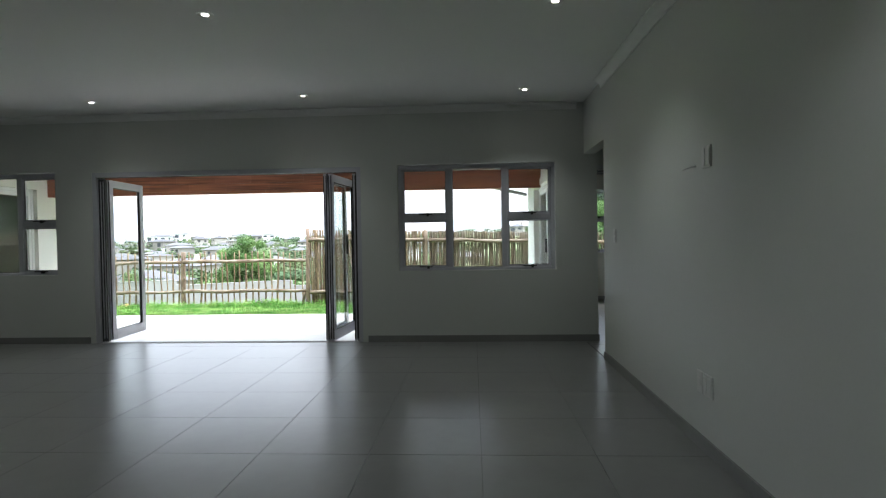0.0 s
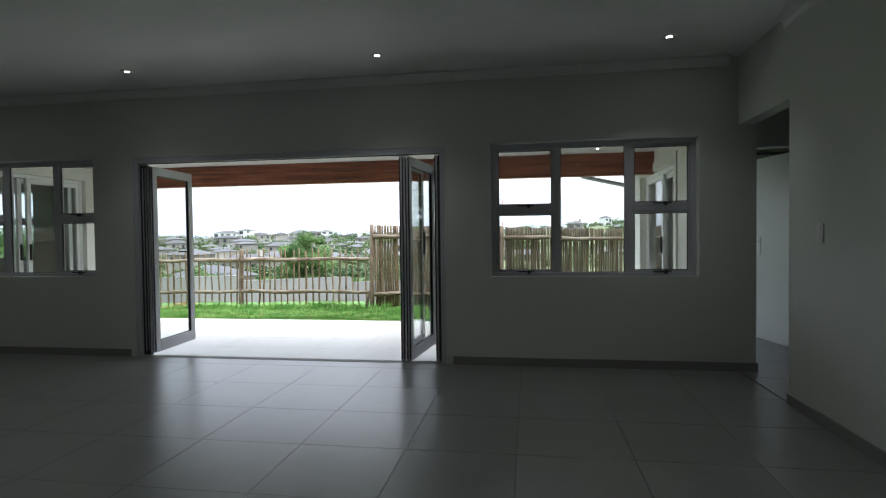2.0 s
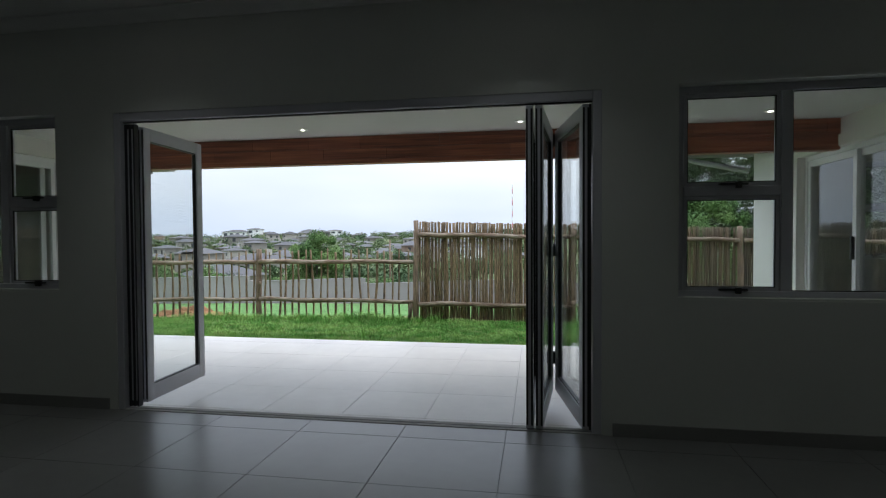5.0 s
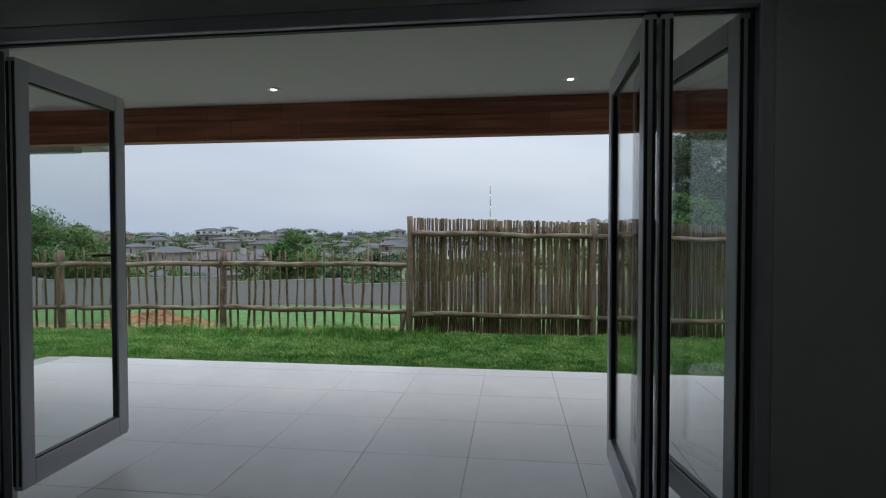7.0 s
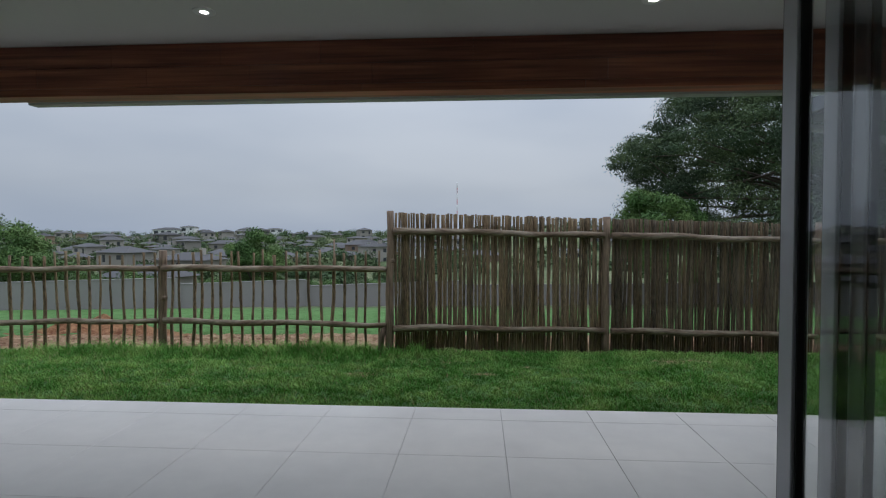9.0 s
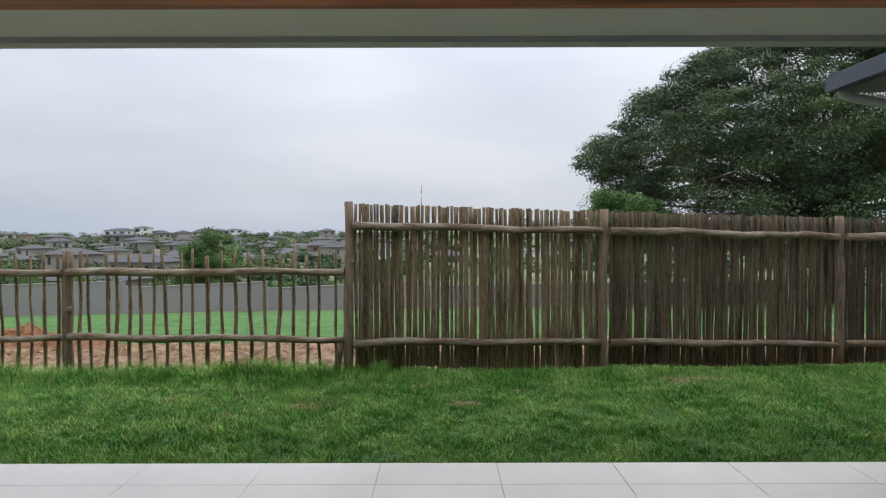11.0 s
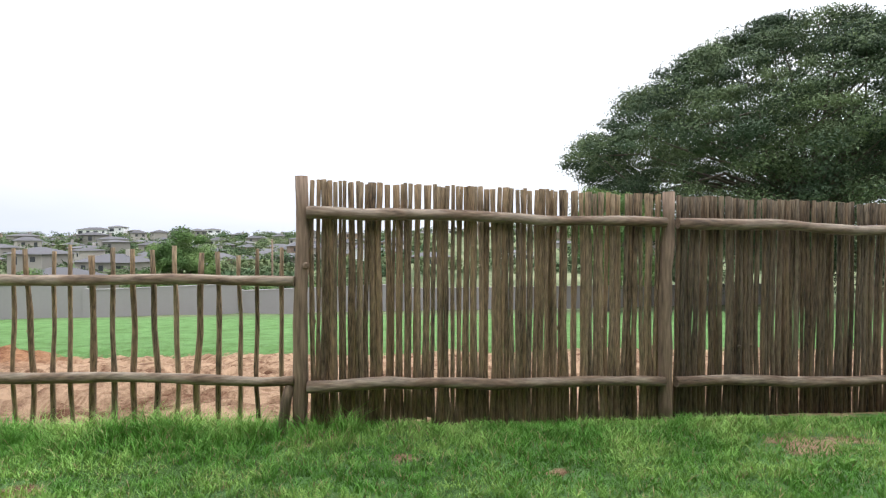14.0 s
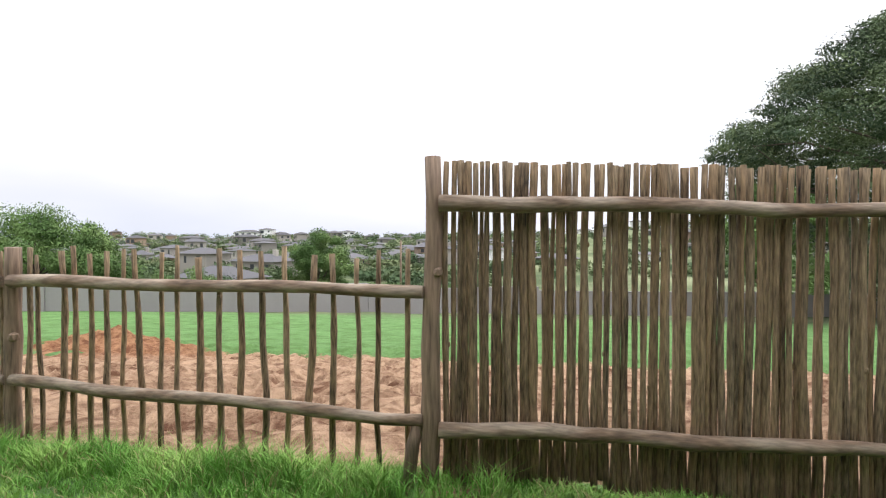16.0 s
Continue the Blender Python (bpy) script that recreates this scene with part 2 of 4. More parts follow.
def ground_material():
    m = bpy.data.materials.new("lawn_soil_and_veld")
    m.use_nodes = True
    n, l = m.node_tree.nodes, m.node_tree.links
    p = n["Principled BSDF"]
    p.inputs["Roughness"].default_value = 0.95
    p.inputs["Specular IOR Level"].default_value = 0.1
    geo = n.new("ShaderNodeNewGeometry")
    vc = n.new("ShaderNodeVertexColor")
    vc.layer_name = "soil"
    def noise_at(scale, detail, rough=0.55):
        t = n.new("ShaderNodeTexNoise")
        t.inputs["Scale"].default_value, t.inputs["Detail"].default_value, t.inputs["Roughness"].default_value = scale, detail, rough
        l.new(geo.outputs["Position"], t.inputs["Vector"])
        return t
    def ramp(src, p0, p1, c0, c1):
        r = n.new("ShaderNodeValToRGB")
        r.color_ramp.elements[0].position, r.color_ramp.elements[1].position = p0, p1
        r.color_ramp.elements[0].color, r.color_ramp.elements[1].color = (*c0, 1), (*c1, 1)
        l.new(src, r.inputs["Fac"])
        return r.outputs["Color"]
    def mix(f, a, b):
        x = n.new("ShaderNodeMix")
        x.data_type = "RGBA"
        l.new(f, x.inputs[0]); l.new(a, x.inputs[6]); l.new(b, x.inputs[7])
        return x.outputs[2]
    green = ramp(noise_at(1.3, 6, 0.7).outputs["Fac"], 0.35, 0.7, (0.085, 0.17, 0.05), (0.16, 0.31, 0.11))
    sn = noise_at(1.7, 8, 0.7)
    sn.inputs["Distortion"].default_value = 1.6
    soil = ramp(sn.outputs["Fac"], 0.36, 0.58, (0.15, 0.072, 0.040), (0.50, 0.33, 0.21))
    veld = ramp(noise_at(0.05, 8, 0.7).outputs["Fac"], 0.4, 0.62, (0.07, 0.10, 0.045), (0.20, 0.22, 0.12))
    sep = n.new("ShaderNodeSeparateColor")
    l.new(vc.outputs["Color"], sep.inputs[0])
    edge = n.new("ShaderNodeMath")
    edge.operation = "MULTIPLY_ADD"
    l.new(noise_at(3.4, 7, 0.75).outputs["Fac"], edge.inputs[0])
    edge.inputs[1].default_value, edge.inputs[2].default_value = 1.5, -0.75
    add = n.new("ShaderNodeMath")
    l.new(sep.outputs[0], add.inputs[0]); l.new(edge.outputs[0], add.inputs[1])
    f = ramp(add.outputs[0], 0.40, 0.56, (0, 0, 0), (1, 1, 1))
    mound = ramp(noise_at(3.5, 8, 0.75).outputs["Fac"], 0.4, 0.6, (0.17, 0.07, 0.035), (0.40, 0.21, 0.11))
    soil = mix(sep.outputs[2], soil, mound)
    c = mix(f, green, soil)
    c = mix(sep.outputs[1], c, veld)
    l.new(c, p.inputs["Base Color"])
    bp = n.new("ShaderNodeBump")
    bp.inputs["Distance"].default_value = 0.20
    l.new(noise_at(4, 7, 0.75).outputs["Fac"], bp.inputs["Height"])
    l.new(bp.outputs["Normal"], p.inputs["Normal"])
    return m


GROUND = ground_material()


# ---------------------------------------------------------------- mesh helpers
def add_box(bm, x0, x1, y0, y1, z0, z1, m=None):
    r = bmesh.ops.create_cube(bm, size=1, matrix=Matrix.Translation(((x0 + x1) / 2, (y0 + y1) / 2, (z0 + z1) / 2)) @ Matrix.Diagonal((abs(x1 - x0), abs(y1 - y0), abs(z1 - z0), 1)))
    if m:
        bmesh.ops.transform(bm, matrix=m, verts=r["verts"])
    return r["verts"]


def add_tube(bm, points, radii, sides=8, caps=True):
    """A tube through the points, each ring square to the path."""
    rings = []
    pts = [Vector(p) for p in points]
    for i, p in enumerate(pts):
        d = (pts[min(i + 1, len(pts) - 1)] - pts[max(i - 1, 0)]).normalized()
        u = d.cross(Vector((0.3, 0.9, 0.1)) if abs(d.y) < 0.8 else Vector((1, 0, 0.1))).normalized()
        v = d.cross(u)
        rings.append([bm.verts.new(p + (u * math.cos(a) + v * math.sin(a)) * radii[i]) for a in (2 * math.pi * k / sides for k in range(sides))])
    for a, b in zip(rings, rings[1:]):
        for k in range(sides):
            f = bm.faces.new((a[k], a[(k + 1) % sides], b[(k + 1) % sides], b[k]))
            f.smooth = True
    if caps:
        bm.faces.new(rings[0][::-1]); bm.faces.new(rings[-1])


def add_disc(bm, c, r, h, sides=24):
    bmesh.ops.create_cone(bm, cap_ends=True, segments=sides, radius1=r, radius2=r, depth=h, matrix=Matrix.Translation(c))


def mesh_of(name, bm, mat, bevel=0.0):
    if bevel:
        bmesh.ops.bevel(bm, geom=bm.edges[:], offset=bevel, segments=1, affect="EDGES")
    bmesh.ops.recalc_face_normals(bm, faces=bm.faces[:])
    me = bpy.data.meshes.new(name)
    bm.to_mesh(me)
    bm.free()
    me.materials.append(mat)
    return me


def part(name, bm, mat, parent=None, label="", bevel=0.0, kind=""):
    ob = new(name, mesh_of(name, bm, mat, bevel) if isinstance(bm, bmesh.types.BMesh) else bm)
    ob.parent = parent
    return tagged(ob, label, kind=kind)


def boxes(name, mat, parent, *bs, label="", bevel=0.0, kind=""):
    bm = bmesh.new()
    for b in bs:
        add_box(bm, *b)
    return part(name, bm, mat, parent, label, bevel, kind)


def empty(name, loc=(0, 0, 0), rz=0.0):
    ob = new(name)
    ob.matrix_basis = pose(*loc, 0, 0, rz)
    return ob


def raw_mesh(name, verts, faces, mat, smooth=False):
    me = bpy.data.meshes.new(name)
    verts, faces = np.asarray(verts, np.float32), np.asarray(faces, np.int32)
    k = faces.shape[1]
    me.vertices.add(len(verts)); me.vertices.foreach_set("co", verts.ravel())
    me.loops.add(faces.size); me.loops.foreach_set("vertex_index", faces.ravel())
    me.polygons.add(len(faces))
    me.polygons.foreach_set("loop_start", np.arange(0, faces.size, k, dtype=np.int32))
    me.polygons.foreach_set("use_smooth", np.full(len(faces), smooth))
    me.update(calc_edges=True)
    me.materials.append(mat)
    return me


# ---------------------------------------------------------------- plan (metres)
WEST, EAST, SOUTH, NIN, NOUT = -8.6, 1.14, -3.0, 7.74, 7.97      # room; inner and outer face of the garden wall
CEIL = 2.64
DX0, DX1, DTOP = -4.50, -1.35, 1.985                              # folding-door opening
PATIO_Z, PATIO_EDGE = -0.10, 10.81
RW = 0.93                                                        # patio face of the east wing
LW = -6.75                                                       # patio face of the west wing
WIN1, WIN2 = (-0.935, 0.828), (-6.55, -4.94)
WZ0, WZ1 = 0.79, 1.995


def structure(name, mat, *bs, label=""):
    return tagged(boxes(name, mat, None, *bs), label, kind="structure")


E_ = 0.003
structure("wall_north", WALL,
          (WEST, WIN2[0], NIN, NOUT, -0.1, CEIL), (WIN2[1], DX0, NIN, NOUT, -0.1, CEIL), (DX1, WIN1[0], NIN, NOUT, -0.1, CEIL),
          (WIN1[1], 1.28, NIN, NOUT, -0.1, CEIL), (WIN2[0], WIN2[1], NIN, NOUT, -0.1, WZ0), (WIN1[0], WIN1[1], NIN, NOUT, -0.1, WZ0),
          (WIN2[0], WIN2[1], NIN, NOUT, WZ1, CEIL), (DX0, DX1, NIN, NOUT, DTOP, CEIL), (WIN1[0], WIN1[1], NIN, NOUT, WZ1, CEIL),
          label="off-white plastered garden wall with window and door openings")
structure("wall_east", WALL, (EAST, EAST + 0.23, SOUTH, 6.84, -0.1, CEIL), (EAST, EAST + 0.12, 6.84, NIN, 2.07, CEIL),
          label="off-white plastered side wall with a passage opening")
structure("wall_west", WALL, (WEST - 0.23, WEST, SOUTH, NOUT, -0.1, CEIL), label="plain off-white plastered wall")
structure("wall_south", WALL, (WEST - 0.23, EAST + 0.23, SOUTH - 0.23, SOUTH, -0.1, CEIL), label="plain off-white plastered wall")
structure("ceiling", CEILING, (WEST - 0.23, 5.2, SOUTH - 0.23, NOUT, CEIL, CEIL + 0.15), label="smooth off-white skimmed ceiling")
BN0, BN1 = 11.6, 11.82
structure("base_slab", GROUT, (WEST - 0.23, 5.2, SOUTH - 0.23, NIN + 0.085, -0.16, -0.007), (1.01, 5.0, NIN + 0.085, BN1 - 0.02, -0.16, -0.007), label="dark grout bed under the floor tiles")

# passage and bedroom in the east wing
structure("passage_wall", WALL, (EAST + 0.23, 5.0, 6.61, 6.84, -0.1, CEIL), (4.9, 5.1, 6.84, 12.0, -0.1, CEIL),
          label="off-white plastered passage wall")
structure("bedroom_wall", WALL, (2.12, 4.9, 8.5, 8.65, -0.1, 2.6), (1.26, 2.12, 8.5, 8.65, 1.99, 2.6), label="plastered bedroom wall with a door opening")
structure("wing_wall_north", WALL_OUT, (1.18, 1.9, BN0, BN1, -0.3, 2.6), (3.4, 5.1, BN0, BN1, -0.3, 2.6), (1.9, 3.4, BN0, BN1, -0.3, 0.85),
          (1.9, 3.4, BN0, BN1, 2.0, 2.6), label="cream plastered gable end with a window")
SD0, SD1 = 8.92, 10.65
structure("wing_wall_patio", WALL_OUT, (RW, 1.18, NOUT, SD0, -0.3, 2.6), (RW, 1.18, SD1, BN1, -0.3, 2.6), (RW, 1.18, SD0, SD1, 1.93, 2.6),
          label="cream plastered wall with a sliding door onto the patio")
structure("bedroom_ceiling", CEILING, (1.0, 5.2, NOUT, BN1 + 0.05, 2.6, 2.7), label="smooth white ceiling")

# west wing
structure("west_wing_wall", WALL_OUT, (LW - 0.25, LW, NOUT, 8.02, -0.3, 2.6), (LW - 0.25, LW, 9.66, 10.15, -0.3, 2.6), (LW - 0.25, LW, 8.02, 9.66, 2.0, 2.6),
          label="cream plastered wall with a sliding door onto the patio")
structure("west_wing_end_wall", WALL_OUT, (-7.85, LW - 0.25, 9.9, 10.15, -0.3, 2.6), (-11.5, -9.0, 9.9, 10.15, -0.3, 2.6), (-9.0, -7.85, 9.9, 10.15, -0.3, 0.85),
          (-9.0, -7.85, 9.9, 10.15, 2.0, 2.6), label="cream plastered end wall with a window")
structure("west_wing_back_wall", WALL_OUT, (-11.5, -11.3, 4.0, 9.9, -0.3, 2.6), (-11.3, WEST - 0.23, 4.0, 4.2, -0.3, 2.6), label="plain cream plastered wall")
structure("west_wing_ceiling", CEILING, (-11.5, LW, NOUT, 10.2, 2.6, 2.7), (-11.5, WEST - 0.23, 4.0, NOUT, 2.6, 2.7), label="smooth white ceiling")
structure("west_wing_floor", TILE, (-11.3, LW - 0.002, NOUT + 0.001, 9.9, -0.16, 0), (-11.3, WEST - 0.23, 4.2, NOUT, -0.16, 0), label="grey porcelain floor")

# patio roof
PSOF = 2.178
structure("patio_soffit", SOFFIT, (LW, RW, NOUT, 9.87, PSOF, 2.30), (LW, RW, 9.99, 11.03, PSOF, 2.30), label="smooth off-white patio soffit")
structure("roof", ROOF_DARK, (-11.8, 5.4, SOUTH - 0.6, 11.15, 2.86, 2.95), (0.3, 5.4, 11.15, 12.0, 2.86, 2.95), label="dark grey sheet roof")
structure("patio_fascia", FASCIA, (LW + 0.6, RW - 0.6, 11.03, 11.12, 2.145, 2.86), label="grey boarded fascia along the patio roof edge")
structure("wing_eave", ROOF_DARK, (0.21, RW - E_, 11.13, 12.12, 2.15, 2.18), (RW - E_, 5.3, BN1 + 0.01, 12.12, 2.15, 2.18), (0.21, 5.3, 11.2, 12.1, 2.26, 2.30), label="dark soffit and roof edge of the wing's projecting eave")
structure("wing_gutter", GUTTER, (0.15, 0.21, 11.13, 12.18, 2.16, 2.27), (0.21, 5.3, 12.12, 12.18, 2.16, 2.27), label="grey gutter along the wing eave")
structure("eave_gutter", FASCIA, (-9.5, -6.40, 10.50, 10.60, 1.94, 2.02), (-11.5, -6.50, 10.2, 10.50, 2.02, 2.06), (-6.75, -6.40, 10.60, 11.03, 2.02, PSOF), label="grey box gutter along the west wing eave")
bm = bmesh.new()
add_tube(bm, [(0.25, 12.15, 2.20), (0.26, 12.15, 2.14), (0.32, 12.14, 2.11), (0.62, 12.06, 2.03), (0.93, 11.98, 1.95)], [0.034] * 5, 8)
tagged(part("downpipe", bm, FASCIA), "grey swan-neck downpipe from the wing gutter", "downpipe")



# skirtings and cornices
structure("baseboard", SKIRT, (WEST, DX0 - 0.06, NIN - 0.012, NIN, 0, 0.075), (DX1 + 0.06, 1.28, NIN - 0.012, NIN, 0, 0.075),
          (EAST - 0.012, EAST, SOUTH, 6.84, 0, 0.075), (1.28, 1.292, NIN - 0.012, 8.5, 0, 0.075), (1.5, 4.9, BN0 - 0.012, BN0, 0, 0.075),
          label="dark grey tile skirting along the wall foot")


def cornice(name, length, m):
    bm = bmesh.new()
    prof = [(0, 0), (0, -0.075), (0.012, -0.075)] + [(0.012 + 0.063 * (1 - math.cos(a)), -0.075 + 0.063 * math.sin(a)) for a in (math.pi / 2 * k / 6 for k in range(1, 7))] + [(0.075, 0)]
    a = [bm.verts.new((0, y, z)) for y, z in prof]
    b = [bm.verts.new((length, y, z)) for y, z in prof]
    for k in range(len(prof)):
        bm.faces.new((a[k], a[(k + 1) % len(prof)], b[(k + 1) % len(prof)], b[k]))
    bm.faces.new(a[::-1]); bm.faces.new(b)
    ob = tagged(part(name, bm, CEILING), "off-white coved plaster cornice", kind="structure")
    ob.matrix_basis = m


cornice("trim", 9.9, pose(EAST, SOUTH, CEIL - 0.001, 0, 0, 90))
cornice("trim", 9.55, pose(EAST - 0.08, NIN, CEIL - 0.001, 0, 0, 180))


# ---------------------------------------------------------------- windows and doors
def gasket_ring(parent, x0, x1, z0, z1):
    """The black rubber strip round a pane, on its room side."""
    e, y0, y1 = 0.005, 0.0145, 0.0258
    boxes("gasket", BLACK, parent, (x0, x1, y0, y1, z0, z0 + e), (x0, x1, y0, y1, z1 - e, z1), (x0, x0 + e, y0, y1, z0 + e, z1 - e), (x1 - e, x1, y0, y1, z0 + e, z1 - e), label="black rubber glazing gasket")


def window(name, x0, x1, y, z0, z1, mullions, split, label):
    """A grey aluminium window in a wall that runs along x; the columns in split have a top and a bottom sash."""
    w = tagged(empty(name, (x0, y, z0)), label, kind="structure")
    W, H = x1 - x0, z1 - z0
    t, d = 0.045, 0.06
    boxes("window_frame", ALU, w, (0, W, 0, d, 0, t), (0, W, 0, d, H - t, H), (0, t, 0, d, t, H - t), (W - t, W, 0, d, t, H - t), bevel=0.003)
    xs = [t / 2] + [m - x0 for m in mullions] + [W - t / 2]
    for m in mullions:
        boxes("mullion", ALU, w, (m - x0 - 0.03, m - x0 + 0.03, 0.002, d - 0.002, t, H - t), bevel=0.003)
    for k, (a, b) in enumerate(zip(xs, xs[1:])):
        a0, b0 = a + (0.024 if k == 0 else 0.031), b - (0.024 if k == len(xs) - 2 else 0.031)
        if k in split:
            zm = 0.611
            boxes("transom", ALU, w, (a0, b0, 0.002, d - 0.002, zm - 0.028, zm + 0.028), bevel=0.003)
            for q0, q1 in ((t, zm - 0.029), (zm + 0.029, H - t)):
                s = boxes("sash", ALU, w, (a0, b0, 0.012, 0.045, q0, q0 + 0.02), (a0, b0, 0.012, 0.045, q1 - 0.02, q1),
                          (a0, a0 + 0.02, 0.012, 0.045, q0 + 0.02, q1 - 0.02), (b0 - 0.02, b0, 0.012, 0.045, q0 + 0.02, q1 - 0.02))
                g = boxes("pane", GLASS, s, (a0 + 0.018, b0 - 0.018, 0.026, 0.031, q0 + 0.018, q1 - 0.018))
                g.visible_shadow = False
                gasket_ring(s, a0 + 0.02, b0 - 0.02, q0 + 0.02, q1 - 0.02)
                c = (a0 + b0) / 2
                boxes("peg_stay", BLACK, s, (c - 0.07, c + 0.08, -0.022, 0.004, q0 + 0.003, q0 + 0.014), (c + 0.02, c + 0.045, -0.03, 0.004, q0 - 0.014, q0 + 0.022), label="black peg stay")
        else:
            g = boxes("pane", GLASS, w, (a0, b0, 0.026, 0.031, t, H - t))
            g.visible_shadow = False
            gasket_ring(w, a0 + 0.001, b0 - 0.001, t, H - t)
    boxes("window_sill", WALL, w, (0.0, W, -0.075, -0.002, -0.0, 0.012), label="plastered inner sill")
    return w


window("window_1", WIN1[0], WIN1[1], NIN + 0.08, WZ0, WZ1, (-0.348, 0.266), (0, 2), "grey aluminium window of three lights in the garden wall")
window("window_2", WIN2[0], WIN2[1], NIN + 0.08, WZ0, WZ1, (-6.037, -5.449), (0, 2), "grey aluminium window of three lights beside the folding doors")
window("window_3", 1.9, 3.4, BN0 + 0.08, 0.85, 2.0, (2.4, 2.9), (0, 2), "aluminium bedroom window looking onto the pole fence")
window("window_4", -9.0, -7.85, 9.9 + 0.08, 0.85, 2.0, (-8.42,), (0, 1), "aluminium window in the west wing end wall")

# folding door frame
door = tagged(empty("door_1", (DX0, NIN + 0.005, 0)), "grey aluminium folding patio door, folded open", kind="structure")
DW = DX1 - DX0
boxes("door_frame", ALU, door, (0, 0.05, 0, 0.09, 0, DTOP), (DW - 0.05, DW, 0, 0.09, 0, DTOP), (0.05, DW - 0.05, 0, 0.09, DTOP - 0.055, DTOP), bevel=0.004)
boxes("top_track", ALU_DARK, door, (0.05, DW - 0.05, 0.03, 0.055, DTOP - 0.062, DTOP - 0.055), label="dark recessed top track")
boxes("sill_track", ALU_DARK, door, (0.05, DW - 0.05, 0.031, 0.044, -0.006, 0.002), label="dark bottom track")
boxes("threshold", PATIO_GROUT, door, (0.0, DW, 0.0, 0.03, -0.02, 0.003), (0.0, DW, 0.045, 0.083, -0.02, 0.003), label="flat grey threshold rails")


boxes("jamb_channel", ALU_DARK, door, (0.055, 0.068, 0.035, 0.075, 0.012, DTOP - 0.07), (0.088, 0.100, 0.035, 0.075, 0.012, DTOP - 0.07), (0.118, 0.128, 0.035, 0.075, 0.012, DTOP - 0.07), label="dark vertical channels of the folding track")
boxes("jamb_liner", ALU, door, (0.068, 0.088, 0.045, 0.075, 0.05, DTOP - 0.10), (0.100, 0.118, 0.045, 0.075, 0.05, DTOP - 0.10))
boxes("jamb_channel", ALU_DARK, door, (DW - 0.068, DW - 0.055, 0.035, 0.075, 0.012, DTOP - 0.07), label="dark vertical channel of the folding track")


def leaf(name, hinge, tip, label, handle=""):
    """A glazed door leaf from the hinge edge to its far edge."""
    L = math.hypot(tip[0] - hinge[0], tip[1] - hinge[1])
    ob = tagged(empty(name, (*hinge, 0.0), math.degrees(math.atan2(tip[1] - hinge[1], tip[0] - hinge[0]))), label, "door leaf", group="leaves of the folding door")
    z0, z1, s, d = 0.014, DTOP - 0.07, 0.075, 0.021
    boxes("stile", ALU, ob, (0, s, -d, d, z0, z1), bevel=0.003)
    boxes("stile", ALU, ob, (L - s, L, -d, d, z0, z1), bevel=0.003)
    boxes("rail", ALU, ob, (s, L - s, -d, d, z1 - 0.085, z1), bevel=0.003)
    boxes("rail", ALU, ob, (s, L - s, -d, d, z0, z0 + 0.11), bevel=0.003)
    g = boxes("pane", GLASS, ob, (s - 0.005, L - s + 0.005, -0.003, 0.003, z0 + 0.105, z1 - 0.08))
    g.visible_shadow = False
    boxes("gasket", BLACK, ob, (s, s + 0.008, -0.012, 0.012, z0 + 0.11, z1 - 0.085), (L - s - 0.008, L - s, -0.012, 0.012, z0 + 0.11, z1 - 0.085),
          (s + 0.008, L - s - 0.008, -0.012, 0.012, z0 + 0.11, z0 + 0.118), (s + 0.008, L - s - 0.008, -0.012, 0.012, z1 - 0.093, z1 - 0.085), label="black rubber glazing gasket")
    boxes("edge_seal", BLACK, ob, (-0.004, 0.0, -0.019, -0.008, z0 + 0.02, z1 - 0.02), (-0.004, 0.0, 0.008, 0.019, z0 + 0.02, z1 - 0.02),
          (L, L + 0.004, -0.019, -0.008, z0 + 0.02, z1 - 0.02), (L, L + 0.004, 0.008, 0.019, z0 + 0.02, z1 - 0.02), label="black edge seal")
    if handle == "lever":
        bm = bmesh.new()
        add_box(bm, L - 0.05, L - 0.02, d, d + 0.012, 0.88, 1.10)
        add_tube(bm, [(L - 0.035, d + 0.01, 1.03), (L - 0.035, d + 0.05, 1.03), (L - 0.14, d + 0.055, 1.03)], [0.008] * 3)
        part("handle", bm, BLACK, ob, "black lever handle")
        bm = bmesh.new()
        add_box(bm, L + 0.004, L + 0.009, -0.01, 0.01, 0.9, 1.1)
        part("lock_plate", bm, BLACK, ob, "black lock plate on the door edge")
    if handle == "pull":
        bm = bmesh.new()
        add_box(bm, L - 0.05, L - 0.025, -d - 0.02, -d, 0.98, 1.22)
        part("handle", bm, BLACK, ob, "slim black flush pull")
    return ob


YH = NIN + 0.13
leaf("door_leaf", (-4.395, YH), (-4.445, YH + 0.735), "grey aluminium glazed leaf, folded open against the jamb", "lever")
leaf("door_leaf", (-1.435, YH - 0.09), (-1.565, YH + 0.735), "grey aluminium glazed leaf hinged on the jamb", "")
leaf("door_leaf", (-1.704, YH - 0.12), (-1.618, YH + 0.735), "grey aluminium glazed leaf in the middle of the folded stack", "")
leaf("door_leaf", (-1.760, YH - 0.12), (-1.735, YH + 0.735), "grey aluminium glazed leaf at the open side of the stack", "pull")
for z in (0.25, 1.05, 1.85):
    bm = bmesh.new()
    add_tube(bm, [(-1.592, YH + 0.748, z - 0.045), (-1.592, YH + 0.748, z + 0.045)], [0.013, 0.013])
    add_box(bm, -1.614, -1.57, YH + 0.739, YH + 0.748, z - 0.04, z + 0.04)
    tagged(part("butt_hinge", bm, ALU_DARK), "dark butt hinge between two folded leaves", "hinge", "hinges of the folded leaves")


